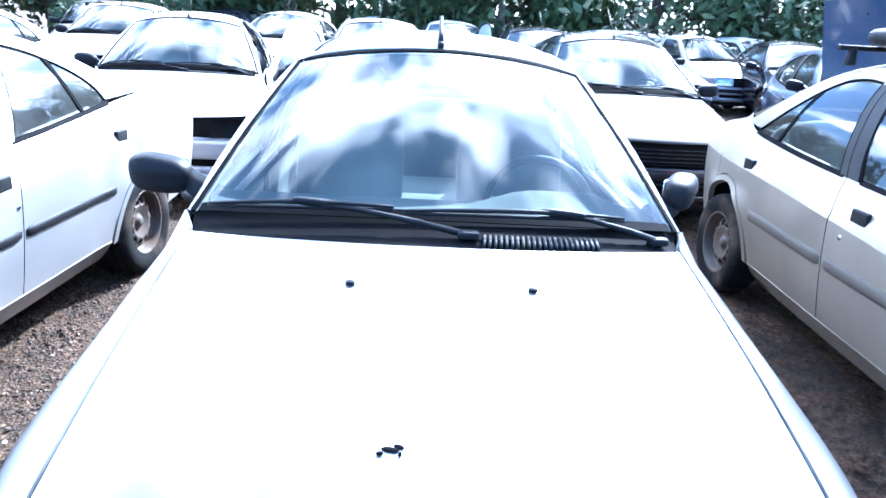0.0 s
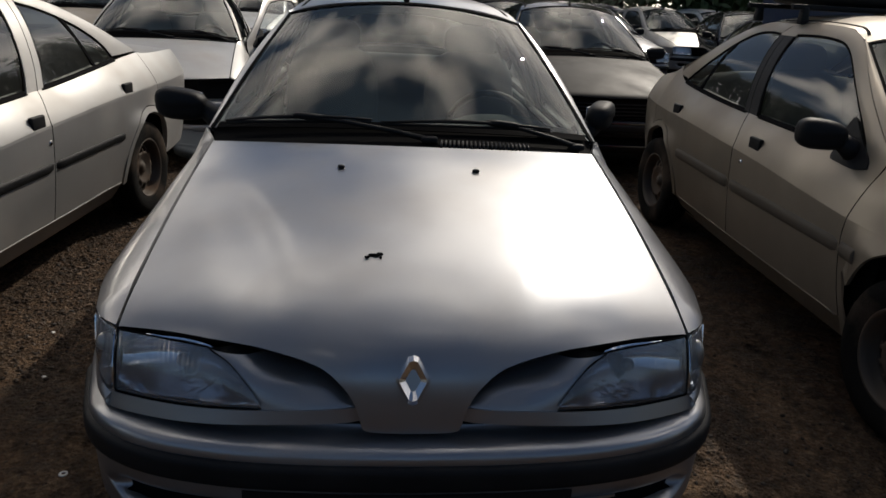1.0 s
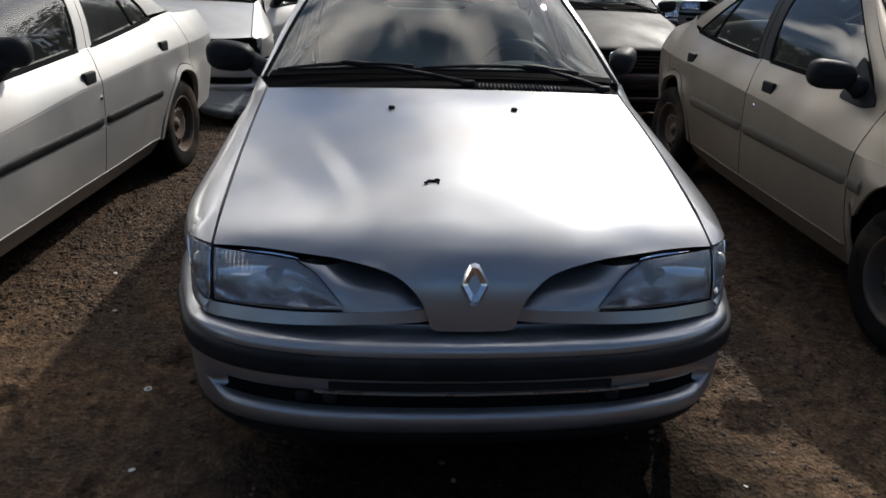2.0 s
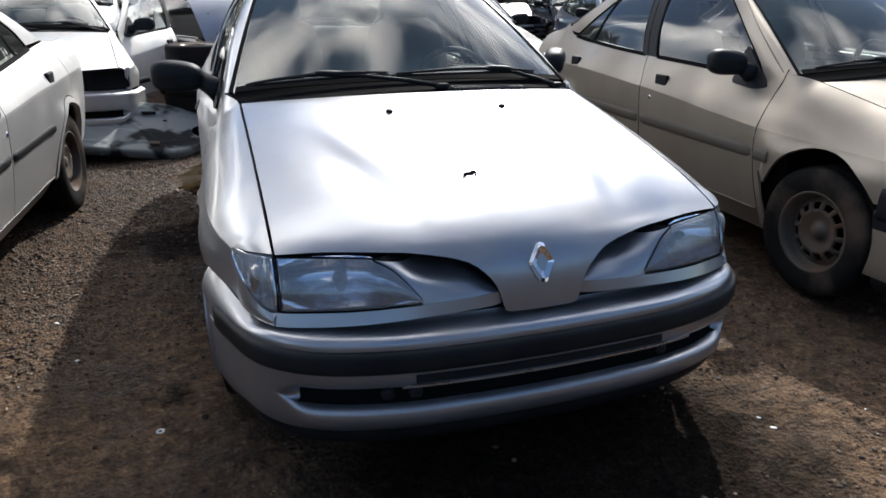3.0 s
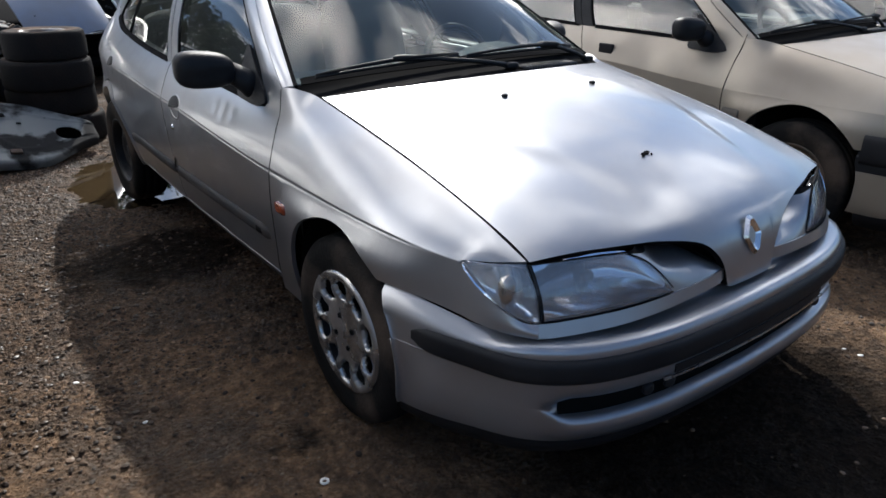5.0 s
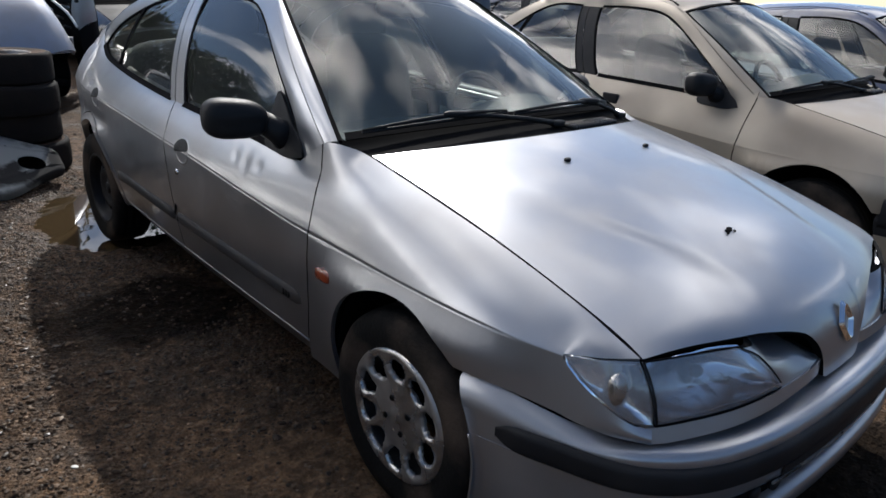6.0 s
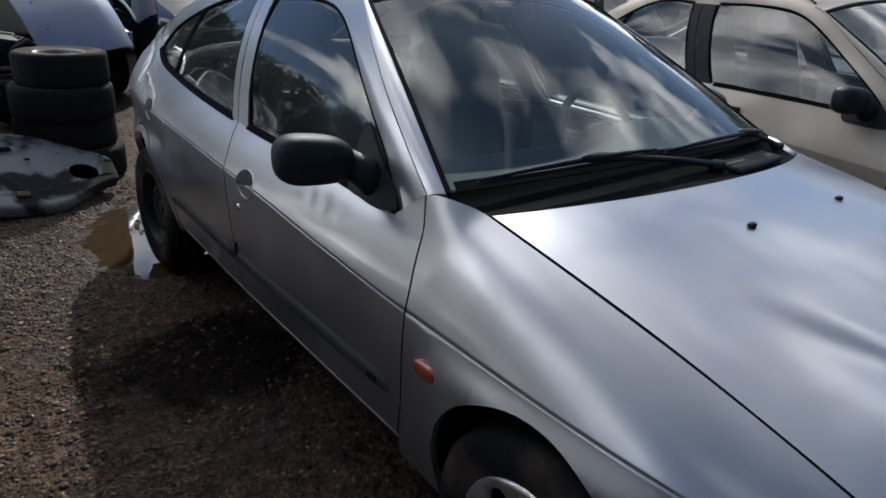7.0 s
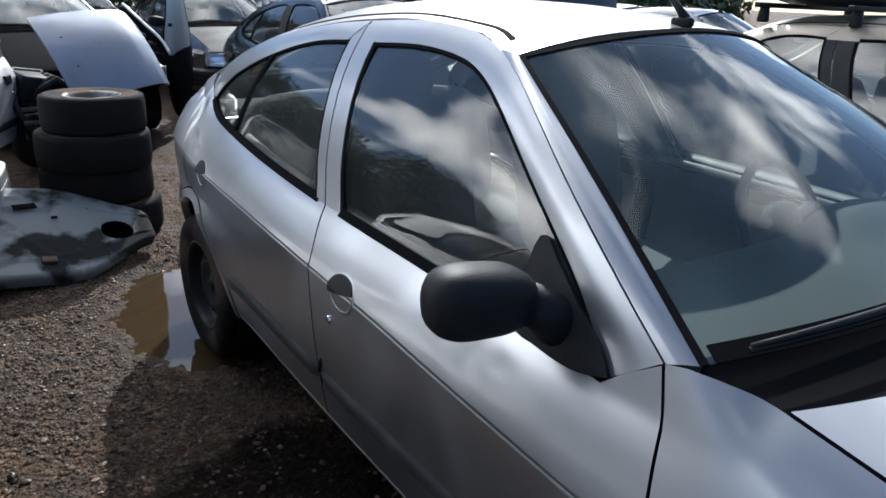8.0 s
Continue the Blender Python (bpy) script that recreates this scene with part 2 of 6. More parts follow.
def sheet(fn, us, vs, inside, flange=0.012, pick=None, rim=None):
    """A grid over fn(u, v), its outer side away from the point inside, its border turned in by flange."""
    bm = bmesh.new()
    g = [[bm.verts.new(fn(u, v)) for v in vs] for u in us]
    faces = []
    for i in range(len(us) - 1):
        for j in range(len(vs) - 1):
            try:
                f = bm.faces.new((g[i][j], g[i + 1][j], g[i + 1][j + 1], g[i][j + 1]))
            except ValueError:
                continue
            if pick:
                f.material_index = pick(0.5 * (us[i] + us[i + 1]), 0.5 * (vs[j] + vs[j + 1]))
            faces.append(f)
    bm.normal_update()
    votes = sum((f.calc_center_median() - Vector(inside)).dot(f.normal) * f.calc_area() for f in faces)
    if votes < 0:
        bmesh.ops.reverse_faces(bm, faces=faces)
        bm.normal_update()
    if flange:
        border = [e for e in bm.edges if len(e.link_faces) == 1]
        twin = {}
        for e in border:
            e.smooth = False
            for v in e.verts:
                if v not in twin:
                    twin[v] = v.co - v.normal * flange
        twin = {v: bm.verts.new(c) for v, c in twin.items()}
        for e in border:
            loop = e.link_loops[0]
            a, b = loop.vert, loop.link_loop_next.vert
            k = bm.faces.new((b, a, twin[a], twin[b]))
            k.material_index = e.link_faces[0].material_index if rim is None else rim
    return bm


def sheets(grids, inside, flange=0.012, rim=0):
    """Several grids (fn, us, vs) welded where they meet, turned outward, their common border turned in."""
    bm = bmesh.new()
    for fn, us, vs in grids:
        g = [[bm.verts.new(fn(u, v)) for v in vs] for u in us]
        for i in range(len(us) - 1):
            for j in range(len(vs) - 1):
                bm.faces.new((g[i][j], g[i + 1][j], g[i + 1][j + 1], g[i][j + 1]))
    bmesh.ops.remove_doubles(bm, verts=bm.verts[:], dist=4e-4)
    bmesh.ops.recalc_face_normals(bm, faces=bm.faces[:])
    bm.normal_update()
    if sum((f.calc_center_median() - Vector(inside)).dot(f.normal) * f.calc_area() for f in bm.faces) < 0:
        bmesh.ops.reverse_faces(bm, faces=bm.faces[:])
        bm.normal_update()
    border = [e for e in bm.edges if len(e.link_faces) == 1]
    twin = {v: v.co - v.normal * flange for e in border for v in e.verts}
    twin = {v: bm.verts.new(c) for v, c in twin.items()}
    for e in border:
        e.smooth = False
        loop = e.link_loops[0]
        a, b = loop.vert, loop.link_loop_next.vert
        bm.faces.new((b, a, twin[a], twin[b])).material_index = rim
    return bm


def lathe(profile, n=40, axis="X"):
    """A turned solid from (radius, along) pairs round the x axis."""
    bm = bmesh.new()
    rings = []
    for r, a in profile:
        rings.append([bm.verts.new((a, r * math.cos(2 * math.pi * k / n), r * math.sin(2 * math.pi * k / n))) for k in range(n)])
    for i in range(len(rings) - 1):
        for k in range(n):
            bm.faces.new((rings[i][k], rings[i][(k + 1) % n], rings[i + 1][(k + 1) % n], rings[i + 1][k]))
    bmesh.ops.remove_doubles(bm, verts=bm.verts[:], dist=1e-5)
    bmesh.ops.recalc_face_normals(bm, faces=bm.faces[:])
    if axis == "Z":
        bmesh.ops.transform(bm, matrix=pose(0, 0, 0, 0, -90, 0), verts=bm.verts[:])
    return bm


def block(size, at=(0, 0, 0), bevel=0.0, seg=2, turn=(0, 0, 0), taper=None):
    bm = bmesh.new()
    bmesh.ops.create_cube(bm, size=1.0)
    for v in bm.verts:
        v.co = Vector((v.co.x * size[0], v.co.y * size[1], v.co.z * size[2]))
        if taper and v.co.z > 0:
            v.co.x *= taper[0]
            v.co.y *= taper[1]
    if bevel:
        bmesh.ops.bevel(bm, geom=bm.edges[:], offset=bevel, segments=seg, profile=0.6, affect="EDGES")
    bmesh.ops.transform(bm, matrix=pose(*at, *turn), verts=bm.verts[:])
    return bm


def puff(size, at=(0, 0, 0), power=3.0, turn=(0, 0, 0), n=20, m=12):
    """A rounded box: a superellipsoid."""
    bm = bmesh.new()
    bmesh.ops.create_uvsphere(bm, u_segments=n, v_segments=m, radius=1.0)
    for v in bm.verts:
        c = v.co
        k = (abs(c.x) ** power + abs(c.y) ** power + abs(c.z) ** power) ** (-1 / power)
        v.co = Vector((c.x * k * size[0] / 2, c.y * k * size[1] / 2, c.z * k * size[2] / 2))
    bmesh.ops.transform(bm, matrix=pose(*at, *turn), verts=bm.verts[:])
    return bm


def tube(points, radius, n=8):
    """A round bar along points, closed at its ends."""
    bm = bmesh.new()
    p = [Vector(q) for q in points]
    rings = []
    for i, c in enumerate(p):
        d = (p[min(i + 1, len(p) - 1)] - p[max(i - 1, 0)]).normalized()
        a = d.cross(Vector((0.13, 0.21, 1))).normalized()
        b = d.cross(a)
        r = radius[i] if isinstance(radius, (list, tuple)) else radius
        rings.append([bm.verts.new(c + r * (math.cos(2 * math.pi * k / n) * a + math.sin(2 * math.pi * k / n) * b)) for k in range(n)])
    for i in range(len(rings) - 1):
        for k in range(n):
            bm.faces.new((rings[i][k], rings[i][(k + 1) % n], rings[i + 1][(k + 1) % n], rings[i + 1][k]))
    bm.faces.new(rings[0])
    bm.faces.new(rings[-1])
    bmesh.ops.recalc_face_normals(bm, faces=bm.faces[:])
    return bm


def join(*bms):
    """Several bmeshes as one."""
    out_bm = bmesh.new()
    for b in bms:
        me = bpy.data.meshes.new("tmp")
        b.to_mesh(me)
        b.free()
        out_bm.from_mesh(me)
        bpy.data.meshes.remove(me)
    return out_bm


# ---------------------------------------------------------------- wheels
TYRE_BM = [(0.175, -0.075), (0.19, -0.083), (0.235, -0.09), (0.27, -0.084), (0.282, -0.07), (0.286, -0.045), (0.283, -0.043), (0.283, -0.037), (0.287, -0.034),
           (0.287, -0.004), (0.284, -0.002), (0.284, 0.003), (0.287, 0.005), (0.287, 0.034), (0.283, 0.037), (0.283, 0.043), (0.286, 0.045),
           (0.282, 0.07), (0.27, 0.084), (0.235, 0.09), (0.19, 0.083), (0.175, 0.075)]
RIM_BM = [(0.16, -0.06), (0.168, -0.07), (0.178, -0.074), (0.178, -0.06), (0.165, -0.03), (0.165, 0.05), (0.182, 0.07), (0.182, 0.079), (0.176, 0.08), (0.168, 0.074),
          (0.162, 0.05), (0.158, 0.03), (0.15, 0.022)]


def pierced(rings, holes, r0, r1, share, n, depth, relief=0.0):
    """A dished disc of (radius, along) rings with a ring of holes, their edges turned in."""
    bm = bmesh.new()
    g = [[bm.verts.new((a + relief * math.cos(2 * math.pi * k * holes / n) * math.exp(-((r - 0.128) / 0.035) ** 2), r * math.cos(2 * math.pi * k / n), r * math.sin(2 * math.pi * k / n))) for k in range(n)] for r, a in rings]
    per = n // holes
    for i in range(len(rings) - 1):
        mid = 0.5 * (rings[i][0] + rings[i + 1][0])
        for k in range(n):
            if r0 < mid < r1:
                half = share * (0.5 + 0.5 * math.sin(math.pi * (mid - r0) / (r1 - r0))) * per / 2
                if abs((k % per) + 0.5 - per / 2) < half:
                    continue
            bm.faces.new((g[i][k], g[i][(k + 1) % n], g[i + 1][(k + 1) % n], g[i + 1][k]))
    edge = [e for e in bm.edges if len(e.link_faces) == 1 and r0 - 0.012 < e.verts[0].co.yz.length < r1 + 0.012]
    out_e = bmesh.ops.extrude_edge_only(bm, edges=edge)
    for v in [q for q in out_e["geom"] if isinstance(q, bmesh.types.BMVert)]:
        v.co.x -= depth
    bmesh.ops.remove_doubles(bm, verts=bm.verts[:], dist=1e-6)
    bmesh.ops.recalc_face_normals(bm, faces=bm.faces[:])
    return bm


def wheel_meshes(style):
    """tyre, rim and, by style, the cover or the steel disc of a wheel that faces +x."""
    made = {}

    def mesh(name, bm, material):
        for f in bm.faces:
            f.smooth = True
        me = bpy.data.meshes.new(name)
        bm.to_mesh(me)
        bm.free()
        me.materials.append(material)
        made[name] = me
    mesh("tyre", lathe(TYRE_BM, 48), TYRE)
    steel = RUSTY if style == "steel" else PLASTIC
    mesh("rim", lathe(RIM_BM, 40), steel)
    if style == "cover":
        rings = [(0.0, 0.085), (0.02, 0.085), (0.024, 0.082), (0.05, 0.083), (0.075, 0.082), (0.095, 0.080), (0.102, 0.080), (0.109, 0.081), (0.116, 0.083), (0.123, 0.084), (0.130, 0.085), (0.137, 0.086), (0.144, 0.086),
                 (0.151, 0.086), (0.158, 0.087), (0.165, 0.088), (0.178, 0.09), (0.186, 0.086), (0.189, 0.078)]
        mesh("wheel_cover", pierced(rings, 10, 0.099, 0.171, 0.82, 120, 0.016, 0.005), CAP)
    else:
        rings = [(0.0, 0.045), (0.028, 0.045), (0.033, 0.03), (0.06, 0.03), (0.085, 0.045), (0.1, 0.048), (0.115, 0.045), (0.13, 0.035), (0.145, 0.02), (0.16, 0.02)]
        mesh("wheel_disc", pierced(rings, 12, 0.098, 0.132, 0.6, 72, 0.012), steel)
    return made


WHEELS = {"cover": wheel_meshes("cover"), "steel": wheel_meshes("steel"), "dark": wheel_meshes("dark")}


BOLT = bpy.data.meshes.new("bolt_cap")
_b = lathe([(0.0, 0.003), (0.006, 0.003), (0.009, 0.0), (0.009, -0.004)], 12)
_b.to_mesh(BOLT)
_b.free()
BOLT.materials.append(DARK)


def add_wheel(root, x, y, z, side, style, turn=0.0, lean=0.0):
    ms = WHEELS[style]
    w = new("wheel", ms["rim"])
    w.parent = root
    w.matrix_local = pose(x, y, z, 0, 0, (0 if side > 0 else 180) + turn) @ pose(0, 0, 0, lean)
    for k in ms:
        if k != "rim":
            o = new(k, ms[k])
            o.parent = w
    if style == "cover":
        for i in range(4):
            o = new("bolt_cap", BOLT)
            o.parent = w
            o.location = (0.0845, 0.05 * math.cos(i * 1.571 + 0.4), 0.05 * math.sin(i * 1.571 + 0.4))
    return w


# ---------------------------------------------------------------- cars
CREASE = spl((0.10, 0.245), (0.17, 0.262), (0.34, 0.312), (0.57, 0.405), (0.80, 0.485), (1.08, 0.60))


def car_spec(**over):
    """The form of a hatchback, in metres: x from its middle, y from its nose to its tail, z from the ground."""
    s = dict(
        paint=SILVER, style="main", wheel="cover", wheel_x=0.708, wheel_xr=0.665, wheel_y=(0.765, 3.345), wheel_z=0.283, arch=0.318,
        side_x=0.793, f=cub((0.80, 0.730), (0.87, 0.707), (0.98, 0.670), (1.10, 0.618), (1.20, 0.558), (1.28, 0.497), (1.335, 0.448), (1.40, 0.39)),
        d=cub((-0.1, 0.17), (0.0, 0.14), (0.2, 0.086), (0.30, 0.058), (0.45, 0.020), (0.62, 0.003), (1.0, 0.0), (2.3, 0.0), (3.0, 0.022), (3.5, 0.065), (3.85, 0.13), (4.0, 0.19), (4.08, 0.27)),
        dents=(),
        flare=0.034, sill=0.29,
        crease=spl((0.3, 0.655), (0.55, 0.664), (0.845, 0.666), (1.19, 0.669), (1.57, 0.691), (1.98, 0.724), (2.24, 0.738), (2.95, 0.765), (4.0, 0.775)),
        hood_c=curve((0.004, 0.515), (0.006, 0.545), (0.014, 0.60), (0.028, 0.645), (0.07, 0.695), (0.16, 0.745), (0.31, 0.80), (0.55, 0.862), (0.763, 0.904), (0.94, 0.931)),
        hood_e=curve((0.10, 0.58), (0.13, 0.625), (0.178, 0.672), (0.31, 0.722), (0.55, 0.786), (0.8, 0.838), (1.10, 0.894)),
        hood_w=0.644, lead=spl((0.0, 0.516), (0.096, 0.518), (0.104, 0.532), (0.116, 0.572), (0.138, 0.609), (0.19, 0.650), (0.27, 0.668), (0.35, 0.676), (0.49, 0.678), (0.644, 0.672)),
        hood_end=spl((0.3, 0.722), (0.55, 0.786), (0.8, 0.838), (1.10, 0.894), (1.215, 0.914), (1.262, 0.905)),
        screen=curve((0.667, 1.215, 0.916), (0.578, 1.53, 1.105), (0.479, 1.86, 1.285)), screen_b=(1.085, 0.955), screen_t=(1.775, 1.345),
        frame=curve((1.265, 0.903), (1.50, 1.055), (1.75, 1.210), (1.90, 1.285), (2.05, 1.324), (2.27, 1.336), (2.525, 1.322)),
        frame_r=curve((2.525, 1.322), (2.72, 1.304), (2.94, 1.270), (3.15, 1.222), (3.36, 1.15), (3.47, 1.09), (3.525, 1.04)),
        glass_f=curve((1.345, 0.845), (1.46, 0.955), (1.632, 1.075), (1.805, 1.182), (1.92, 1.238), (2.03, 1.268), (2.22, 1.281), (2.445, 1.270)),
        glass_r=curve((2.578, 1.268), (2.785, 1.248), (3.03, 1.190), (3.27, 1.105), (3.40, 1.030), (3.448, 0.985)),
        belt=cub((1.27, 0.830), (1.60, 0.847), (1.85, 0.857), (2.24, 0.868), (2.45, 0.876), (2.87, 0.898), (3.2, 0.924), (3.35, 0.946), (3.448, 0.985), (3.525, 1.035)),
        seam1=spl((0.2, 1.27), (0.294, 1.251), (0.45, 1.21), (0.668, 1.192), (0.80, 1.222), (0.905, 1.262)),
        seam2=spl((0.2, 2.25), (0.45, 2.243), (0.74, 2.252), (0.86, 2.315), (0.95, 2.375), (1.1, 2.445), (1.2, 2.49), (1.335, 2.535)), seam3=3.525,
        roof_edge=spl((1.86, 1.285), (1.95, 1.312), (2.05, 1.325), (2.32, 1.338), (2.60, 1.321), (2.86, 1.285), (3.12, 1.231), (3.32, 1.168), (3.43, 1.115), (3.7, 1.02), (3.9, 0.92), (4.0, 0.82)),
        roof_c=spl((1.775, 1.345), (2.0, 1.377), (2.4, 1.395), (2.8, 1.375), (3.2, 1.305), (3.5, 1.20), (3.8, 1.05), (3.95, 0.94), (4.02, 0.82)),
        folded=1, wheel_r="dark", tail=4.02, rear_glass=(3.28, 3.80), rub=(0.40, 0.455), h1=2.08, hz1=0.735, h2=3.20, hz2=0.772, handle="cup", bonnet_creases=True, interior=CLOTH,
    )
    s.update(over)
    return s


DOORS = {}


def build_car(name, m, label, S, group=""):
    root = thing(name, m, label, "car", group)
    f, d, paint = S["f"], S["d"], S["paint"]
    wyf, wyr = S["wheel_y"]
    wz, ar = S["wheel_z"], S["arch"]
    mid = (0.0, 2.0, 0.6)

    def X(y, z):
        g = max(math.exp(-((y - wyf) / 0.36) ** 4), math.exp(-((y - wyr) / 0.36) ** 4))
        zc = S["crease"](y)
        if z <= zc:
            x = S["side_x"] - 0.042 * ((zc - z) / 0.42) ** 2
        else:
            zb = S["belt"](max(y, 1.3)) if y < S["seam3"] else 0.96
            w = (z - zc) / max(0.02, zb - zc)
            x = f(z) if w >= 1 else S["side_x"] + (f(zb) - S["side_x"]) * (0.62 * w + 0.38 * w * w)
        return x - d(y) + S["flare"] * g * smooth01((0.68 - z) / 0.1) * smooth01((z - 0.1) / 0.3)

    def on(y, z, s, proud=0.0):
        for dy, dz, ry, rz, deep in S["dents"] if s < 0 else ():
            proud -= deep * math.exp(-((y - dy) / ry) ** 2 - ((z - dz) / rz) ** 2)
        return Vector((s * (X(y, z) + proud), y, z))

    def arch_z(y, r=ar, low=0.0):
        z = low
        for c in (wyf, wyr):
            if abs(y - c) < r:
                z = max(z, wz + S.get("arch_up", 0.03) + math.sqrt(r * r - (y - c) ** 2))
        return z

    def side_panel(nm, s, y0, y1, zb, zt, us, parent=root, lab="", n=7, crease=True):
        def fn(u, v):
            y = y0(0.6) * (1 - u) + y1(0.6) * u
            for _ in range(3):
                b, t = zb(y), zt(y)
                c = min(max(S["crease"](y), b + 0.01), t - 0.012)
                z = b + (c - 0.003 - b) * 2 * v if v <= 0.5 else (c if v < 0.5001 else c + 0.002 + (t - c - 0.002) * (2 * v - 1))
                y = y0(z) * (1 - u) + y1(z) * u
            return on(y, z, s, -groove if 0.5 < v < 0.5001 else 0.0)
        vs = [0.5 * i / n for i in range(n)] + [0.4925, 0.5, 0.50005, 0.5001, 0.512] + [0.5001 + 0.4999 * (i / n) ** 1.2 for i in range(1, n + 1)]
        # turned-in edges in black: the shut-lines' shade put in as colour
        return part(nm, sheet(fn, us, vs, mid, 0.022, None, 1), [paint, RUBBER_GAP_SHADE], parent, lab)

    def bonnet_edge(y):
        """The height of the bonnet's side edge, and of the wing's top behind it."""
        he = S["hood_e"]
        if y >= he(1).x:
            return S["hood_end"](y) - S["hood_end"](he(1).x) + he(1).y
        lo, hi = 0.0, 1.0
        for _ in range(20):
            t = 0.5 * (lo + hi)
            lo, hi = (t, hi) if he(t).x < y else (lo, t)
        return he(lo).y

    gap = 0.003
    groove = S.get("groove", 0.0035)
    doors, wings = {}, {}
    for s in (-1, 1):
        # wing
        if S["style"] == "main":
            seam = lambda y: 0.502 + 0.04 * smooth01((y - 0.13) / 0.37)
        else:
            seam = lambda y: 0.50
        y_front = 0.300 if S["style"] == "main" else 0.17

        def wing(u, v, s=s):
            bend = smooth01((u - 0.842) / 0.15)
            y = y_front + u * (1.235 - y_front)
            for _ in range(3):
                zt = bonnet_edge(y)
                zb = max(arch_z(y), seam(y) if y < wyf else (0.22 if y > wyf + ar * 0.9 else 0.0))
                c = min(max(S["crease"](y), zb + 0.012), zt - 0.02)
                if v < 0.5001:
                    z = zb + (c - 0.003 - zb) * 2 * v if v <= 0.5 else c
                    p = on(y, z, s, -groove * smooth01((y - 0.36) / 0.2) if v > 0.5 else 0.0)
                else:
                    w = 2 * v - 1
                    a = Vector((X(y, c) - 0.001, c + 0.002))
                    e = Vector((S["hood_w"] + 0.0035 + 0.023 * smooth01((y - 1.1) / 0.12) + 0.033 * smooth01((y - 1.2) / 0.06), zt))
                    full = 0.30 + 0.70 * smooth01((y - 0.3) / 0.55)
                    k = ((a + e) / 2 + Vector((0.012, 0.010))).lerp(Vector((a.x * 0.61 + e.x * 0.39 + 0.004, a.y * 0.26 + e.y * 0.74)), full)
                    q = a * (1 - w) ** 2 + k * 2 * w * (1 - w) + e * w * w
                    z = q.y
                    like_door = smooth01((y - 0.75) / 0.46) * (1 - smooth01((w - 0.35) / 0.65) * (1 - smooth01((y - 1.12) / 0.13)))
                    door_x = on(y, z, 1 if s > 0 else -1).x * s
                    p = Vector((s * (q.x * (1 - like_door) + door_x * like_door), y, z))
                y = y_front + u * (1.235 - y_front) + bend * (S["seam1"](z) - gap - 1.235)
                p.y = y
            return p
        arch_share = lambda yy: (yy - y_front) / (1.235 - y_front)
        us = sorted(set([i / 30 for i in range(31)] + [arch_share(wyf - ar * math.cos(math.pi * k / 24)) for k in range(25)] + [arch_share(wyf + ar) + e for e in (-0.010, -0.004, -0.001, 0.001, 0.010, 0.02, 0.05)]))
        us = [u for u in us if 0 <= u <= 1]
        vs = [0.5 * i / 8 for i in range(8)] + [0.485, 0.5, 0.50005, 0.5001, 0.512] + [0.5001 + 0.4999 * i / 10 for i in range(1, 11)]
        wings[s] = (wing, us, vs)
        if S["style"] != "main":
            part("wing", sheet(wing, us, vs, mid, 0.014), paint, root)
        # doors
        door1 = side_panel("door", s, lambda z: S["seam1"](z) + gap, lambda z: S["seam2"](z) - gap, lambda y: S["sill"], lambda y: S["belt"](y) if y > 1.35 else S["belt"](y) + 0.082 * (1.35 - y) / 0.1, even(64 if S["dents"] else 24), n=18 if S["dents"] else 7)
        doors[s] = door1
        lip = ar + 0.035
        door2 = side_panel("door", s, lambda z: S["seam2"](z) + gap, lambda z: S["seam3"] - gap, lambda y: max(S["sill"], arch_z(y, lip) + 0.004), S["belt"], even(90 if S["dents"] else 30), n=22 if S["dents"] else 7)
        for door, fr, gl, lo in ((door1, S["frame"], S["glass_f"], S["seam1"]), (door2, S["frame_r"], S["glass_r"], S["seam2"])):
            def rib(u, v, fr=fr, gl=gl):
                a, b = fr(u), gl(u)
                y, z = a.lerp(b, v)
                return on(y, z, s, -0.004 + 0.004 * math.sin(math.pi * v))
            part("window_frame", sheet(rib, even(26), even(4), mid, 0.02), paint, door)

            def seal(u, v, gl=gl):
                y, z = gl(u)
                y2, z2 = gl(min(1, u + 0.01)) - gl(max(0, u - 0.01))
                q = Vector((y2, z2)).normalized()
                return on(y + q.y * 0.008 * v, z - q.x * 0.008 * v, s, -0.006)
            part("window_seal", sheet(seal, [0.10 + 0.90 * i / 26 for i in range(27)] if door is door1 else even(26), even(1), mid, 0.008), RUBBER_GAP_SHADE, door)
        # pillar between the doors, up to the roof
        post_paint = S.get("post_paint", paint)
        for a0, a1, door in ((-0.082, -gap, door1), (gap, 0.05, door2)):
            def post(u, v, a0=a0, a1=a1):
                zt = 1.318 if post_paint is paint else S["glass_r"](0).y - 0.006
                zt = min(zt, S["frame_r"](0).y - 0.004)
                z = S["belt"](2.3) - 0.004 + v * (zt - S["belt"](2.3))
                return on(S["seam2"](z) + a0 + u * (a1 - a0), z, s, -0.002)
            part("window_post", sheet(post, even(2), even(10), mid, 0.015), post_paint, door)
            if post_paint is not paint:
                part("post_cap", sheet(lambda u, v, a0=a0, a1=a1: on(S["seam2"](1.255 + 0.05 * v) + a0 - 0.01 + u * (a1 - a0 + 0.02), S["glass_r"](0).y - 0.010 + v * (S["frame_r"](0).y - S["glass_r"](0).y + 0.006), s, -0.003), even(2), even(2), mid, 0.012), paint, door)
            e0 = a0 - 0.014 if a0 < 0 else a1

            def post_seal(u, v, e0=e0):
                z = S["belt"](2.4) + 0.004 + v * (S["glass_f"](0.98).y - S["belt"](2.4))
                return on(S["seam2"](z) + e0 + 0.014 * u, z, s, -0.005)
            part("window_seal", sheet(post_seal, even(1), even(8), mid, 0.008), RUBBER_GAP_SHADE, door)
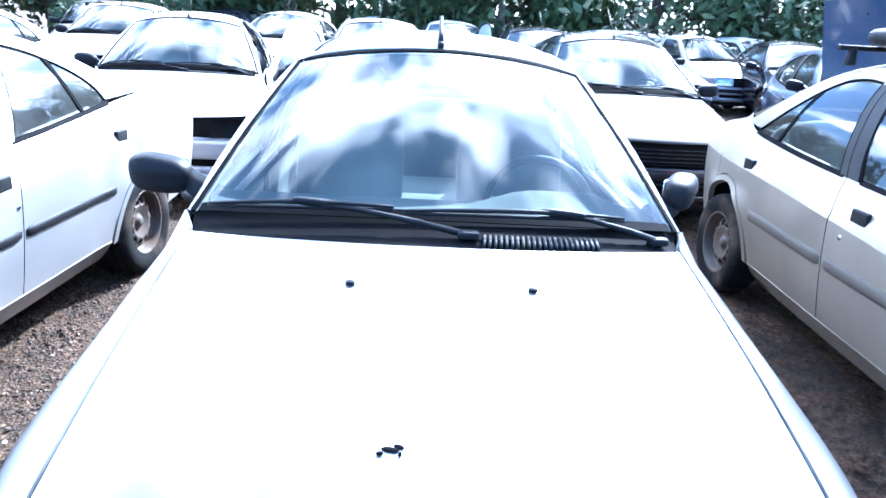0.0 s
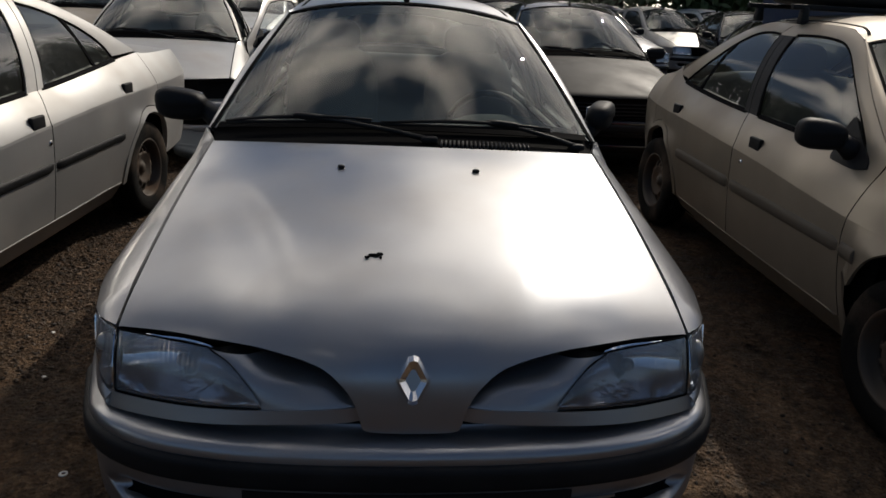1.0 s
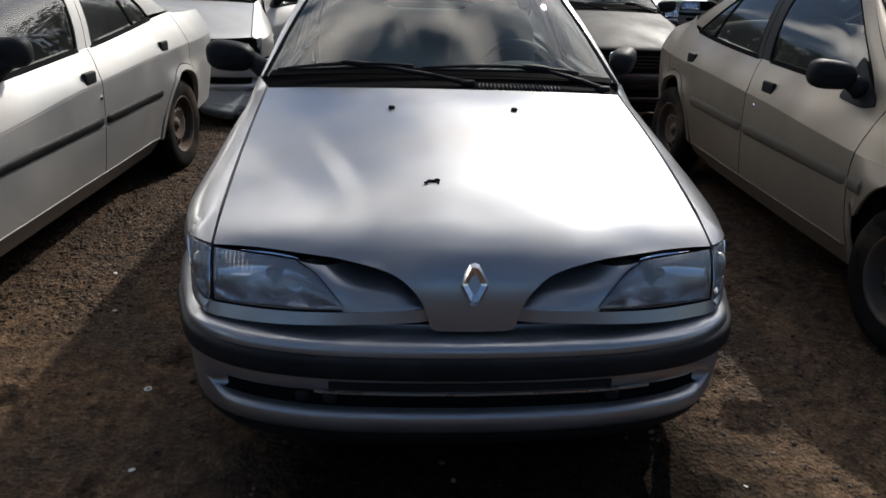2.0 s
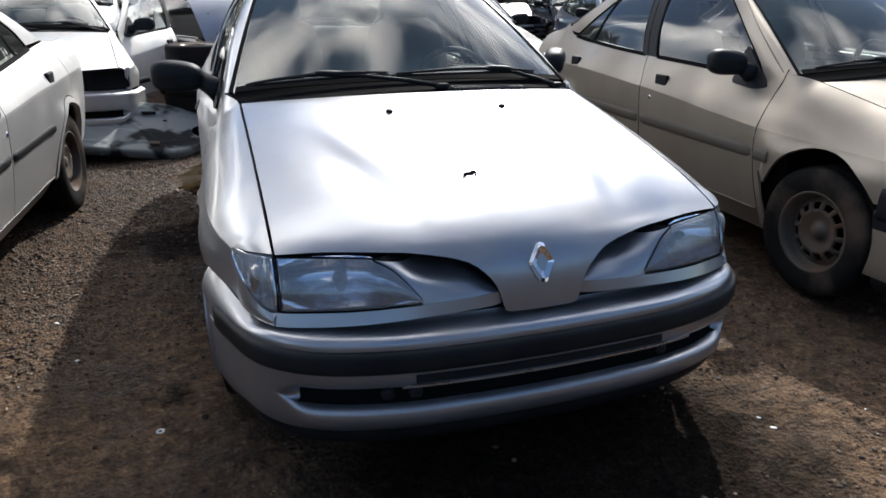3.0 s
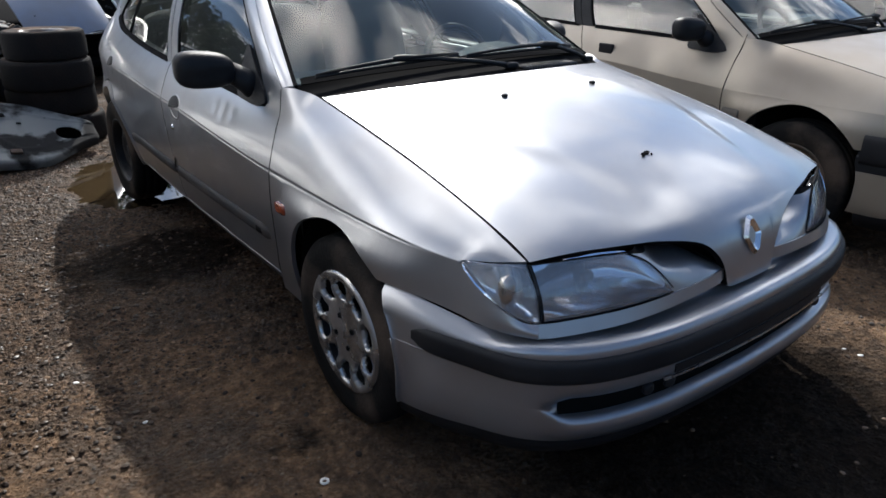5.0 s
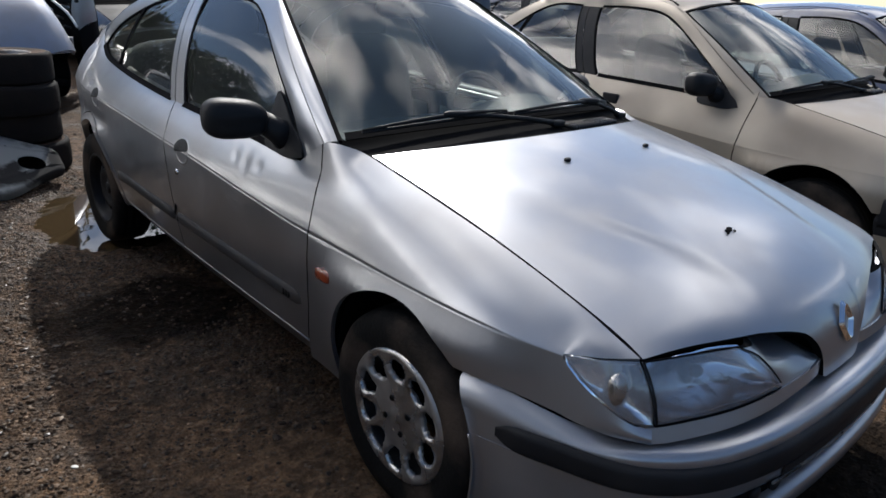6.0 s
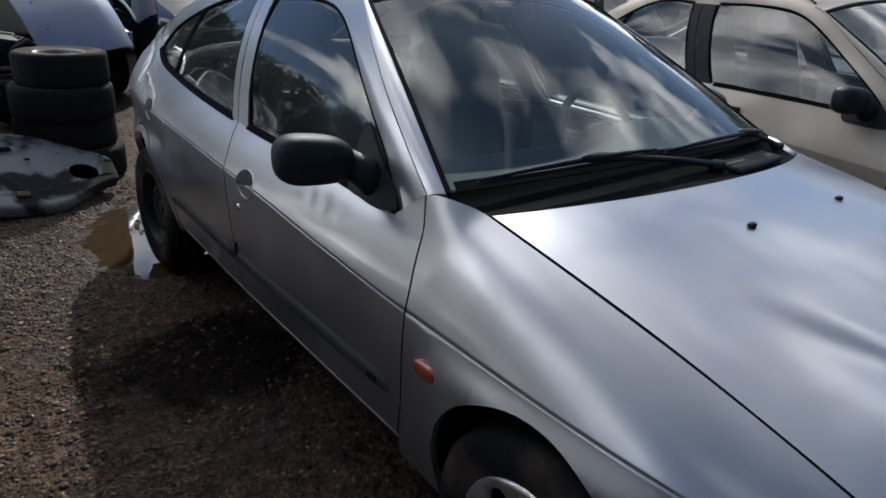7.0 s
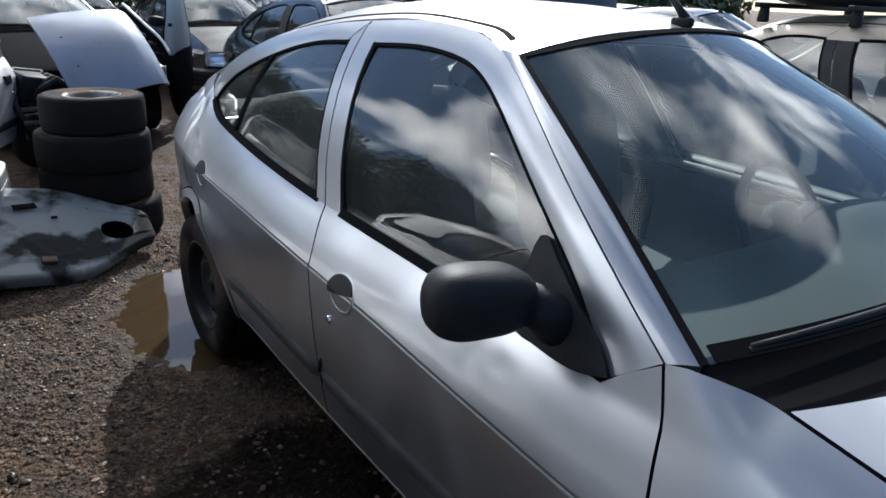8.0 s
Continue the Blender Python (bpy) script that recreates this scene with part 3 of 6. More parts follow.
        # belt seals and panes
        for y0, y1, door in ((1.56, 2.24, door1), (2.365, S["glass_r"](1).x, door2)):
            def strip(u, v, y0=y0, y1=y1):
                y = y0 + u * (y1 - y0)
                return on(y, S["belt"](y) - 0.004 + 0.018 * v, s, 0.004 - 0.008 * v)
            part("belt_seal", sheet(strip, even(20), even(2), mid, 0.012), RUBBER_GAP_SHADE, door)
        gr, gf = S["glass_r"], S["glass_f"]

        def zcap(cv, y):
            lo, hi = 0.0, 1.0
            for _ in range(22):
                t = 0.5 * (lo + hi)
                lo, hi = (t, hi) if cv(t).x < y else (lo, t)
            return cv(0.5 * (lo + hi)).y

        def pane(u, v, y0, y1, cv):
            y = y0 + u * (y1 - y0)
            top = zcap(cv, y) + 0.006 if y <= cv(1).x else cv(1).y
            b = S["belt"](y) - 0.01
            return on(y, b + v * max(0.002, top - b), s, -0.014 + 0.034 * v * (1 - v) * min(1.0, (top - b) / 0.3))
        wa, wb = S["glass_f"](0).x + 0.02, S["seam2"](1.1) - 0.02
        g1 = part("pane", sheet(lambda u, v: pane(u, v, wa, wb + 0.03, gf), even(16), even(8), mid, 0), GLASS_SIDE, door1)
        quarter = S.get("quarter", 3.07)
        g2 = part("pane", sheet(lambda u, v: pane(u, v, S["seam2"](1.1) + 0.0, quarter, gr), even(12), even(8), mid, 0), GLASS_SIDE, door2)
        g3 = part("quarter_pane", sheet(lambda u, v: pane(u, v, quarter, gr(1).x, gr), even(12), even(8), mid, 0), GLASS_SIDE, door2)
        for g in (g1, g2, g3):
            g.visible_shadow = False

        def divider(u, v):
            z = S["belt"](quarter) - 0.005 + v * (zcap(gr, quarter - 0.02) - S["belt"](quarter) + 0.01)
            return on(quarter + 0.05 - 0.09 * v + 0.026 * (u - 0.5), z, s, -0.004)
        part("window_divider", sheet(divider, even(2), even(6), mid, 0.01), RUBBER_GAP_SHADE, door2)
        # arch lip and rear quarter
        def lip_fn(u, v):
            a = math.radians(-8 + 196 * u)
            r = ar + v * 0.034
            y, z = wyr - r * math.cos(a), wz + S.get("arch_up", 0.03) + r * math.sin(a)
            return on(y, z, s, 0.002)
        part("wheel_arch", sheet(lip_fn, even(28), even(2), mid, 0.03), paint, root)

        fine = 30 if S["dents"] else 8

        def quarter_fn(u, v):
            y = S["seam3"] + gap + u * (S["tail"] - 0.02 - S["seam3"])
            zb = max(0.30, arch_z(y, lip) + 0.003)
            zt = S["roof_edge"](y)
            c = S["crease"](y)
            z = zb + (c - 0.003 - zb) * 2 * v if v <= 0.5 else (c if v < 0.5001 else c + 0.002 + (zt - c - 0.002) * (2 * v - 1))
            return on(y, z, s, -groove * smooth01((3.8 - y) / 0.2) if 0.5 < v < 0.5001 else 0.0)
        part("rear_quarter", sheet(quarter_fn, even(56 if S["dents"] else 22), [0.5 * i / 7 for i in range(7)] + [0.4925, 0.5, 0.50005, 0.5001, 0.510] + [0.5001 + 0.4999 * i / fine for i in range(1, fine + 1)], mid), paint, root)
        # sill, dark backing of the panel gaps, and wheel housings
        part("sill", sheet(lambda u, v: on(1.20 + u * 1.83, 0.286 - 0.12 * v, s, -0.012 - 0.05 * v), even(12), even(3), mid, 0.01), paint, root)
        part("sill_edge", tube([on(1.255 + 1.72 * t, 0.284, s, -0.004) for t in even(20)], 0.0055, 6), paint, root)
        # dark sheet added behind the doors so that their gaps read shaded
        part("inner_shell", sheet(lambda u, v: on(1.1 + u * 1.9, 0.22 + v * 0.62, s, -0.05), even(14), even(5), mid, 0.01), DARK, root)
        for c in (wyf, wyr):
            def house(u, v, c=c):
                a = math.radians(-15 + 193 * u)
                return Vector((s * (X(c, 0.5) - 0.065 - 0.235 * v), c - (ar + 0.012) * math.cos(a), wz + S.get("arch_up", 0.03) + (ar + 0.012) * math.sin(a)))
            part("wheel_housing", sheet(house, even(18), even(3), (0, c, 3.0), 0.005), DARK, root)
        # rubbing strip on the doors
        if S["rub"]:
            za, zb_ = S["rub"]
            spans = [(S.get("rub_from", 1.262), S["seam2"](0.42) - 0.012, door1), (S["seam2"](0.42) + 0.012, 2.98, door2)]
            if S.get("rub_wing"):
                spans.append((*S["rub_wing"], root))
            for y0, y1, door in spans:
                def rubstrip(u, v, y0=y0, y1=y1):
                    y = y0 + u * (y1 - y0)
                    k = math.sin(math.pi * min(1, max(0, v)))
                    end = min(1.0, min(u, 1 - u) * 30)
                    return on(y, 0.5 * (za + zb_) + (v - 0.5) * (zb_ - za) * (0.55 + 0.45 * end), s, 0.001 + 0.011 * k ** 0.5 * end)
                part("rubbing_strip", sheet(rubstrip, [0, 0.01, 0.02, 0.035] + [0.1 * i for i in range(1, 10)] + [0.965, 0.98, 0.99, 1], even(6), mid, 0.004), S.get("rub_paint", paint), door)
            if S["style"] == "main":
                for k in range(3):
                    part("letter_bar", block((0.003, 0.010, 0.020), on(1.315 + 0.016 * k, 0.428, s, 0.0125), 0.0008, 1), DARK, door1)
            if S["style"] == "main" and s < 0:
                part("edge_chip", join(puff((0.006, 0.016, 0.055), on(2.225, 0.462, s, 0.003), 2.2, (18, 0, 0), 10, 8), puff((0.006, 0.010, 0.022), on(2.214, 0.425, s, 0.008), 2.2, (0, 0, 0), 10, 8)), DARK, door1, "dark scuff at the door's edge")
        # handles
        for y, z, door in ((S.get("h1", 2.055), S.get("hz1", 0.735), door1), (S.get("h2", 3.29), S.get("hz2", 0.765), door2)):
            def cup(u, v):
                a = 2 * math.pi * u
                r = v
                return on(y + 0.064 * r * math.cos(a), z + 0.050 * r * math.sin(a) - 0.010, s, 0.004 - 0.004 * r ** 6 - 0.012 * smooth01((0.88 - r) / 0.3))
            if S["handle"] == "cup":
                part("handle_cup", sheet(cup, even(20), [0.0, 0.3, 0.5, 0.65, 0.75, 0.83, 0.9, 0.95, 1.0], mid, 0.006), paint, door)

                def flap(u, v):
                    a = math.pi * (u * 1.0) - 0.25
                    return on(y + 0.057 * v * math.cos(a), z - 0.006 + 0.043 * v * math.sin(a), s, 0.009 - 0.004 * v ** 4)
                part("handle", sheet(flap, even(14), even(4), mid, 0.008), PLASTIC, door)
            else:
                part("handle", block((0.022, 0.105, 0.062), on(y, z, s, 0.0), 0.009, 3), PLASTIC, door)
                part("handle_flap", block((0.012, 0.085, 0.030), on(y, z + 0.008, s, 0.008), 0.004, 2), TRIM, door)
        lock = lathe([(0.0, 0.004), (0.008, 0.004), (0.011, 0.002), (0.011, -0.004)], 14)
        bmesh.ops.transform(lock, matrix=Matrix.Translation(on(S.get("h1", 2.055) + 0.062, S.get("hz1", 0.735) - 0.100, s, 0.001)) @ pose(0, 0, 0, 0, 0, 0 if s > 0 else 180), verts=lock.verts[:])
        part("door_lock", lock, CHROME, door1)
        # side repeater
        if S.get("repeater", True):
            part("side_indicator", puff((0.022, 0.075, 0.038), on(S.get("ind", 1.085), 0.578, s, 0.0), 3.5), AMBER, root)
        # mirror
        sail_rim = curve((1.338, 0.850), (1.40, 0.834), (1.50, 0.838), (1.565, 0.850), (1.572, 0.93), (1.562, 1.012), (1.50, 0.975), (1.43, 0.925), (1.365, 0.882), (1.338, 0.850))

        def sail(u, v):
            y, z = Vector((1.50, 0.895)).lerp(sail_rim(u), v)
            return on(y, z, s, 0.012 - 0.004 * v ** 4)
        part("mirror_sail", sheet(sail, even(28), even(4), mid, 0.012), PLASTIC, door1)
        my = S.get("mirror_y", 1.505)
        part("mirror_arm", tube([on(my - 0.03, 0.885, s, -0.01), on(my - 0.02, 0.905, s, 0.025), on(my, 0.935, s, 0.08)], [0.05, 0.04, 0.034], 14), PLASTIC, door1)
        mx = S.get("mirror_x", 0.848)
        folded = S.get("folded", 0) == s
        housing = puff((0.194, 0.10, 0.118), (0, 0, 0), 3.0, (0, 0, 0), 28, 18)
        for v in housing.verts:
            w = v.co.x * s / 0.097
            v.co.z = v.co.z * (1.0 + 0.08 * w) + 0.006 * w
            v.co.y *= 1.0 + 0.1 * (v.co.z > 0)
        place = pose(s * mx, my, 0.947, 0, 0, s * 8) if not folded else pose(s * 0.785, my + 0.02, 0.962, 0, 0, s * 60) @ Matrix.Scale(0.9, 4)
        bmesh.ops.transform(housing, matrix=place, verts=housing.verts[:])
        mh = part("door_mirror", housing, PLASTIC, door1)
        pane_m = block((0.128, 0.004, 0.080), (0, 0.049, 0), 0.001, 1)
        bmesh.ops.transform(pane_m, matrix=place, verts=pane_m.verts[:])
        part("mirror_glass", pane_m, CHROME, mh)
        # pillar beside the windscreen
        def pillar(u, v):
            a, b = S["screen"](u), S["frame"](u * 0.565)
            p = on(b.x, b.y, s)
            q = Vector((s * (a.x + 0.006), a.y, a.z))
            w = q.lerp(p, v * 0.88)
            return w + Vector((s * 0.003, -0.002, 0.003)) * math.sin(math.pi * v)
        part("windscreen_pillar", sheet(pillar, even(20), even(4), mid, 0.025), paint, root)

        for y, st in ((wyf, 0), (wyr, 0)):
            add_wheel(root, s * (S["wheel_x"] if y == wyf else S.get("wheel_xr", S["wheel_x"])), y, wz if y == wyf else wz - S.get("sunk", 0.0), s, S["wheel"] if y == wyf else S.get("wheel_r", S["wheel"]), S.get("steer", 0.0) if y == wyf else 0.0)

    # bonnet
    hw = S["hood_w"]
    HC, HE, LD = S["hood_c"], S["hood_e"], S["lead"]

    def blend(x, t):
        w = min(1.0, abs(x) / hw) ** 2.2
        a, b = HC(t), HE(t)
        return a.lerp(b, w)

    starts = {}

    def hood(x, v):
        k = round(abs(x), 4)
        if k not in starts:
            lo, hi = 0.0, 0.6
            for _ in range(24):
                t = 0.5 * (lo + hi)
                lo, hi = (t, hi) if blend(x, t).y < LD(abs(x)) else (lo, t)
            starts[k] = 0.5 * (lo + hi)
        t = starts[k] + (1 - starts[k]) * v
        y, z = blend(x, t)
        if S["bonnet_creases"]:
            xc = CREASE(y)
            win = smooth01((y - 0.03) / 0.40) * smooth01((0.78 - y) / 0.34)
            z -= 0.0092 * win * smooth01((abs(x) - xc) / 0.07 + 0.5) * (1 - 0.75 * smooth01((abs(x) - xc - 0.02) / 0.16))
        return Vector((x, y, z))
    xs = [0.0, 0.03, 0.06, 0.085, 0.1, 0.106, 0.112, 0.118, 0.126, 0.136, 0.15, 0.168, 0.19, 0.21, 0.23, 0.25] + [0.258 + 0.009 * i for i in range(34)] + [0.575, 0.595, 0.615, 0.63] + [hw - 0.005]
    xs = sorted([-x for x in xs if x > 0] + xs)
    vs = [0, 0.01, 0.02, 0.035, 0.05, 0.07] + [0.1 + 0.025 * i for i in range(37)]
    # border in black too, the shade of the bonnet gap as colour
    bonnet = part("bonnet", sheet(hood, xs, vs, (0, 0.9, 0.2), 0.02, None, 1), [S.get("hood_paint", paint), RUBBER_GAP_SHADE], root)
    # dark sheet added under the bonnet, so its gaps read shaded as well
    part("engine_bay", sheet(lambda u, v: hood(u * 0.6, 0.12 + 0.83 * v) - Vector((0, 0, 0.06)), [-1, -0.5, 0, 0.5, 1], even(8), (0, 0.9, 0.2), 0.2), DARK, root)
    # windscreen and cowl
    SC = S["screen"]
    yb, zb0 = S["screen_b"]
    yt, zt0 = S["screen_t"]

    def base(u):
        c = SC(0)
        return Vector((u * c.x, yb + (c.y - yb) * abs(u) ** 2.4, zb0 + (c.z - zb0) * abs(u) ** 2.4))

    def screen(u, v):
        c, e = SC(v), SC(1)
        top = Vector((u * e.x, yt + (e.y - yt) * u * u, zt0 + (e.z - zt0) * u * u))
        bulge = 0.02 * math.sin(math.pi * v) * (1 - u * u)
        p = base(u).lerp(top, v)
        p.x = u * c.x
        edge = Vector((p.x, c.y, c.z)) - base(1 if u >= 0 else -1).lerp(Vector((e.x, e.y, e.z)), v)
        return p + Vector((0, edge.y * u * u - bulge * 0.6, edge.z * u * u + bulge))
    ws = part("windscreen", sheet(screen, [i / 14 for i in range(-14, 15)], even(16), (0, 2.2, 0.6), 0), GLASS, root)
    ws.visible_shadow = False
    for s in (-1, 1):
        part("windscreen_seal", sheet(lambda u, v: screen(s * (1.012 - 0.018 * v), u) + Vector((0, -0.003, 0.003)), even(20), even(2), (0, 2.2, 0.6), 0.012), RUBBER_GAP_SHADE, root)
    part("windscreen_foot", sheet(lambda u, v: screen(u * 0.975, 0.04 * v) + Vector((0, -0.002, 0.002)), [i / 14 for i in range(-14, 15)], even(2), (0, 2.2, 0.6), 0.004), RUBBER_GAP_SHADE, root)
    part("windscreen_edge", sheet(lambda u, v: screen(u, 0.985 + 0.022 * v) + Vector((0, 0, 0.004)), [i / 12 for i in range(-12, 13)], even(1), (0, 2.2, 0.6), 0.01), RUBBER_GAP_SHADE, root)

    def cowl(u, v):
        a, b = hood(u * hw, 1.0), base(u)
        a = a + Vector((0, 0.006, -0.012))
        return a.lerp(b + Vector((0, 0.02, 0.0)), v) + Vector((0, 0, -0.012 * math.sin(math.pi * v)))
    cw = part("cowl", sheet(cowl, [i / 16 for i in range(-16, 17)], even(5), (0, 1.2, 0.3), 0.02), RUBBER_GAP_SHADE, root)
    for i in range(22):
        u = 0.17 + 0.0215 * i
        a, b = cowl(u, 0.15), cowl(u, 0.62)
        part("vent_slat", block((0.006, (b - a).length, 0.012), (a + b) / 2 + Vector((0, 0, 0.006)), 0, 1, (0, 0, -6)), GREY_TRIM, cw)
    def glide(x, up, off=0.016):
        return screen(x / SC(0).x, up) + Vector((0, -off, off))
    for tip_x, mid_x, end_x, piv_x in ((-0.615, -0.33, -0.12, 0.07), (-0.09, 0.31, 0.50, 0.585)):
        pivot = cowl(piv_x / hw, 0.5) + Vector((0, 0, 0.014))
        clip_at = glide(mid_x, 0.022, 0.026)
        armw = part("wiper_arm", tube([clip_at, clip_at.lerp(pivot, 0.3) + Vector((0, 0, 0.008)), clip_at.lerp(pivot, 0.7) + Vector((0, 0, 0.007)), pivot], [0.006, 0.007, 0.008, 0.010], 8), PLASTIC, root)
        blade = part("wiper_blade", join(tube([glide(tip_x + (end_x - tip_x) * t, 0.008 + 0.012 * t) for t in even(10)], 0.0055, 6),
                                         tube([glide(tip_x + (end_x - tip_x) * t, 0.014 + 0.014 * t, 0.020 + 0.010 * math.sin(math.pi * t)) for t in even(10)], [0.004 + 0.003 * math.sin(math.pi * t) for t in even(10)], 6)), PLASTIC, armw)
        part("wiper_clip", puff((0.12, 0.020, 0.022), clip_at + Vector((0.01, -0.001, 0.003)), 3.0, (20, 4, 0)), PLASTIC, blade)
        part("wiper_cap", puff((0.055, 0.032, 0.022), pivot, 4.0), PLASTIC, armw)

    # roof, rear glass and tail
    RE, RC = S["roof_edge"], S["roof_c"]

    def top(u, y, lift=0.0):
        yy = max(y, 1.775) if y < 1.9 else y
        z0, z1 = RC(y), RE(max(y, 1.86))
        k = abs(u) ** 2.6
        ye = y + (0.085 * u * u * max(0.0, 1 - (y - 1.775) / 0.25) if y < 2.03 else 0.0)
        xe = X(max(ye, 1.86), z1) - 0.004
        return Vector((u * xe, ye, z0 + (z1 - z0) * k + lift))
    us = [i / 14 for i in range(-14, 15)]
    ya, yz = S["rear_glass"]
    roof = part("roof", sheet(lambda u, v: top(u, 1.79 + v * (ya - 1.79)), us, even(26), (0, 2.4, 0.5), 0.012), paint, root)
    for s in (-1, 1):
        part("roof_strip", sheet(lambda u, v: top(s * (0.93 - 0.03 * v), 1.90 + u * (ya - 1.93), 0.0015), even(24), even(1), (0, 2.4, 0.5), 0.004), RUBBER_GAP_SHADE, root)
    rg = part("rear_window", sheet(lambda u, v: top(u * 0.86, ya + 0.01 + v * (yz - ya)), us, even(8), (0, 2.4, 0.5), 0), GLASS, root)
    rg.visible_shadow = False
    for s in (-1, 1):
        part("tailgate_side", sheet(lambda u, v: top(s * (0.86 + 0.135 * v), ya + 0.01 + u * (yz - ya), 0.002), even(10), even(2), (0, 2.4, 0.5), 0.01), paint, root)
    tl = S["tail"]
    part("tailgate", sheet(lambda u, v: top(u, yz + 0.01 + v * (tl - yz - 0.02)), us, even(8), (0, 2.4, 0.5), 0.01), paint, root)

    def tail(u, v):
        z = 0.30 + v * (RE(tl) - 0.305)
        w = X(tl - 0.02, z)
        return Vector((u * w, tl - 0.02 + 0.07 * math.sin(math.pi * v) * (1 - 0.5 * u * u) - 0.02 * u ** 4, z + v * (RC(tl) - RE(tl)) * (1 - abs(u) ** 2.6)))
    part("tail_panel", sheet(tail, us, even(10), (0, 2.4, 0.5), 0.01), paint, root)
    for s in (-1, 1):
        part("tail_lamp", sheet(lambda u, v: tail(s * (0.99 - 0.26 * u), 0.52 + 0.38 * v) + Vector((0, 0.008, 0)), even(4), even(4), (0, 2.4, 0.5), 0.015), RED_LENS, root)
    # aerial
    if S.get("aerial", True):
        p = top(0.0, 1.815)
        ae = part("aerial_base", puff((0.026, 0.062, 0.028), p + Vector((0, 0.01, 0.010)), 3.0), PLASTIC, root)
        if S["style"] == "main":
            part("aerial_stub", tube([p + Vector((0, 0.0, 0.016)), p + Vector((0, 0.03, 0.045)), p + Vector((0, 0.095, 0.100))], [0.012, 0.009, 0.006], 8), PLASTIC, ae)
        else:
            part("aerial_rod", tube([p + Vector((0, 0.0, 0.02)), p + Vector((0, 0.38, 0.28))], [0.005, 0.002], 6), PLASTIC, ae)
    # floor pan and cabin
    part("floor_pan", block((1.30, 3.75, 0.07), (0, 2.02, 0.215), 0.02), DARK, root)
    part("cabin_floor", block((1.36, 1.95, 0.02), (0, 2.2, 0.262)), CARPET, root)
    part("bulkhead", block((1.40, 0.03, 0.62), (0, 1.16, 0.55)), DARK, root)
    part("boot_floor", block((1.10, 0.85, 0.03), (0, 3.55, 0.50)), CARPET, root)
    part("rear_bulkhead", block((1.15, 0.03, 0.45), (0, 3.97, 0.55)), DARK, root)

    def dash(u, v):
        a = Vector((u * 0.655, 1.16 + 0.05 * u * u, 0.905 - 0.01 * u * u))
        pts = [(0, 0), (0.12, 0.015), (0.26, 0.02), (0.36, -0.01), (0.40, -0.07), (0.38, -0.2), (0.32, -0.36)]
        k = v * 6
        i = min(5, int(k))
        q0, q1 = Vector(pts[i]), Vector(pts[i + 1])
        q = q0.lerp(q1, k - i)
        hood_up = 0.045 * math.exp(-((u - 0.55) / 0.28) ** 4) * math.exp(-((v - 0.42) / 0.22) ** 4)
        return a + Vector((0, q.x, q.y + hood_up))
    part("dashboard", sheet(dash, [i / 14 for i in range(-14, 15)], even(24), (0, 1.2, 0.4), 0.01), TRIM, root)
    wheel_c = Vector((0.36, 1.66, 0.84))
    ring = [wheel_c + pose(0, 0, 0, 62, 0, 0).to_3x3() @ Vector((0.185 * math.cos(a), 0.185 * math.sin(a), 0)) for a in [2 * math.pi * k / 28 for k in range(29)]]
    sw = part("steering_wheel", tube(ring, 0.015, 8), PLASTIC, root)
    part("steering_hub", puff((0.15, 0.13, 0.06), wheel_c, 3.0, (62, 0, 0)), TRIM, sw)
    for a in (0.2, math.pi - 0.2, -math.pi / 2):
        part("steering_spoke", tube([wheel_c, wheel_c + pose(0, 0, 0, 62, 0, 0).to_3x3() @ Vector((0.18 * math.cos(a), 0.18 * math.sin(a), 0))], 0.016, 6), TRIM, sw)
    part("steering_column", tube([wheel_c + Vector((0, -0.02, -0.02)), wheel_c + Vector((0, -0.25, -0.14))], 0.04, 10), TRIM, root)
    for s in (-1, 1):
        seat = part("seat", puff((0.50, 0.52, 0.17), (s * 0.355, 2.12, 0.50), 4.0, (6, 0, 0)), S["interior"], root)
        part("backrest", puff((0.47, 0.15, 0.64), (s * 0.355, 2.47, 0.80), 4.0, (-14, 0, 0)), S["interior"], seat)
        part("headrest", puff((0.27, 0.10, 0.17), (s * 0.355, 2.56, 1.16), 3.2, (-10, 0, 0)), S["interior"], seat)
    bench = part("rear_seat", puff((1.20, 0.50, 0.18), (0, 2.92, 0.52), 5.0, (5, 0, 0)), S["interior"], root)
    part("backrest", puff((1.18, 0.14, 0.55), (0, 3.24, 0.76), 5.0, (-16, 0, 0)), S["interior"], bench)
    part("parcel_shelf", block((1.02, 0.42, 0.02), (0, 3.52, 0.93), 0.005), TRIM, root)
    part("headlining", sheet(lambda u, v: top(u * 0.97, 1.85 + v * (ya - 1.9), -0.03), us, even(10), (0, 2.4, 3.0), 0), HEADLINING, root)
    inner = part("inside_mirror", puff((0.235, 0.035, 0.065), (0, 1.80, 1.255), 3.5, (-12, 0, 0)), PLASTIC, root)
    part("mirror_stalk", tube([(0, 1.80, 1.26), (0, 1.74, 1.312)], 0.009, 6), PLASTIC, inner)
    for s in (-1, 1):
        for k, (y0, y1, door) in enumerate(((1.5, 2.36, 0), (2.46, 3.1, 1))):
            part("door_lining", sheet(lambda u, v: on(y0 + u * (y1 - y0), 0.32 + v * (S["belt"](y0 + u * (y1 - y0)) - 0.335), s, -0.075 + 0.03 * v ** 3), even(6), even(6), (s * 3.0, 2.0, 0.6), 0.01), TRIM, root)
            part("door_ledge", tube([on(y0 + 0.04 + t * (y1 - y0 - 0.08), S["belt"](y0 + 0.04 + t * (y1 - y0 - 0.08)) - 0.004, s, -0.045) for t in even(8)], 0.013, 8), LEDGE, root)
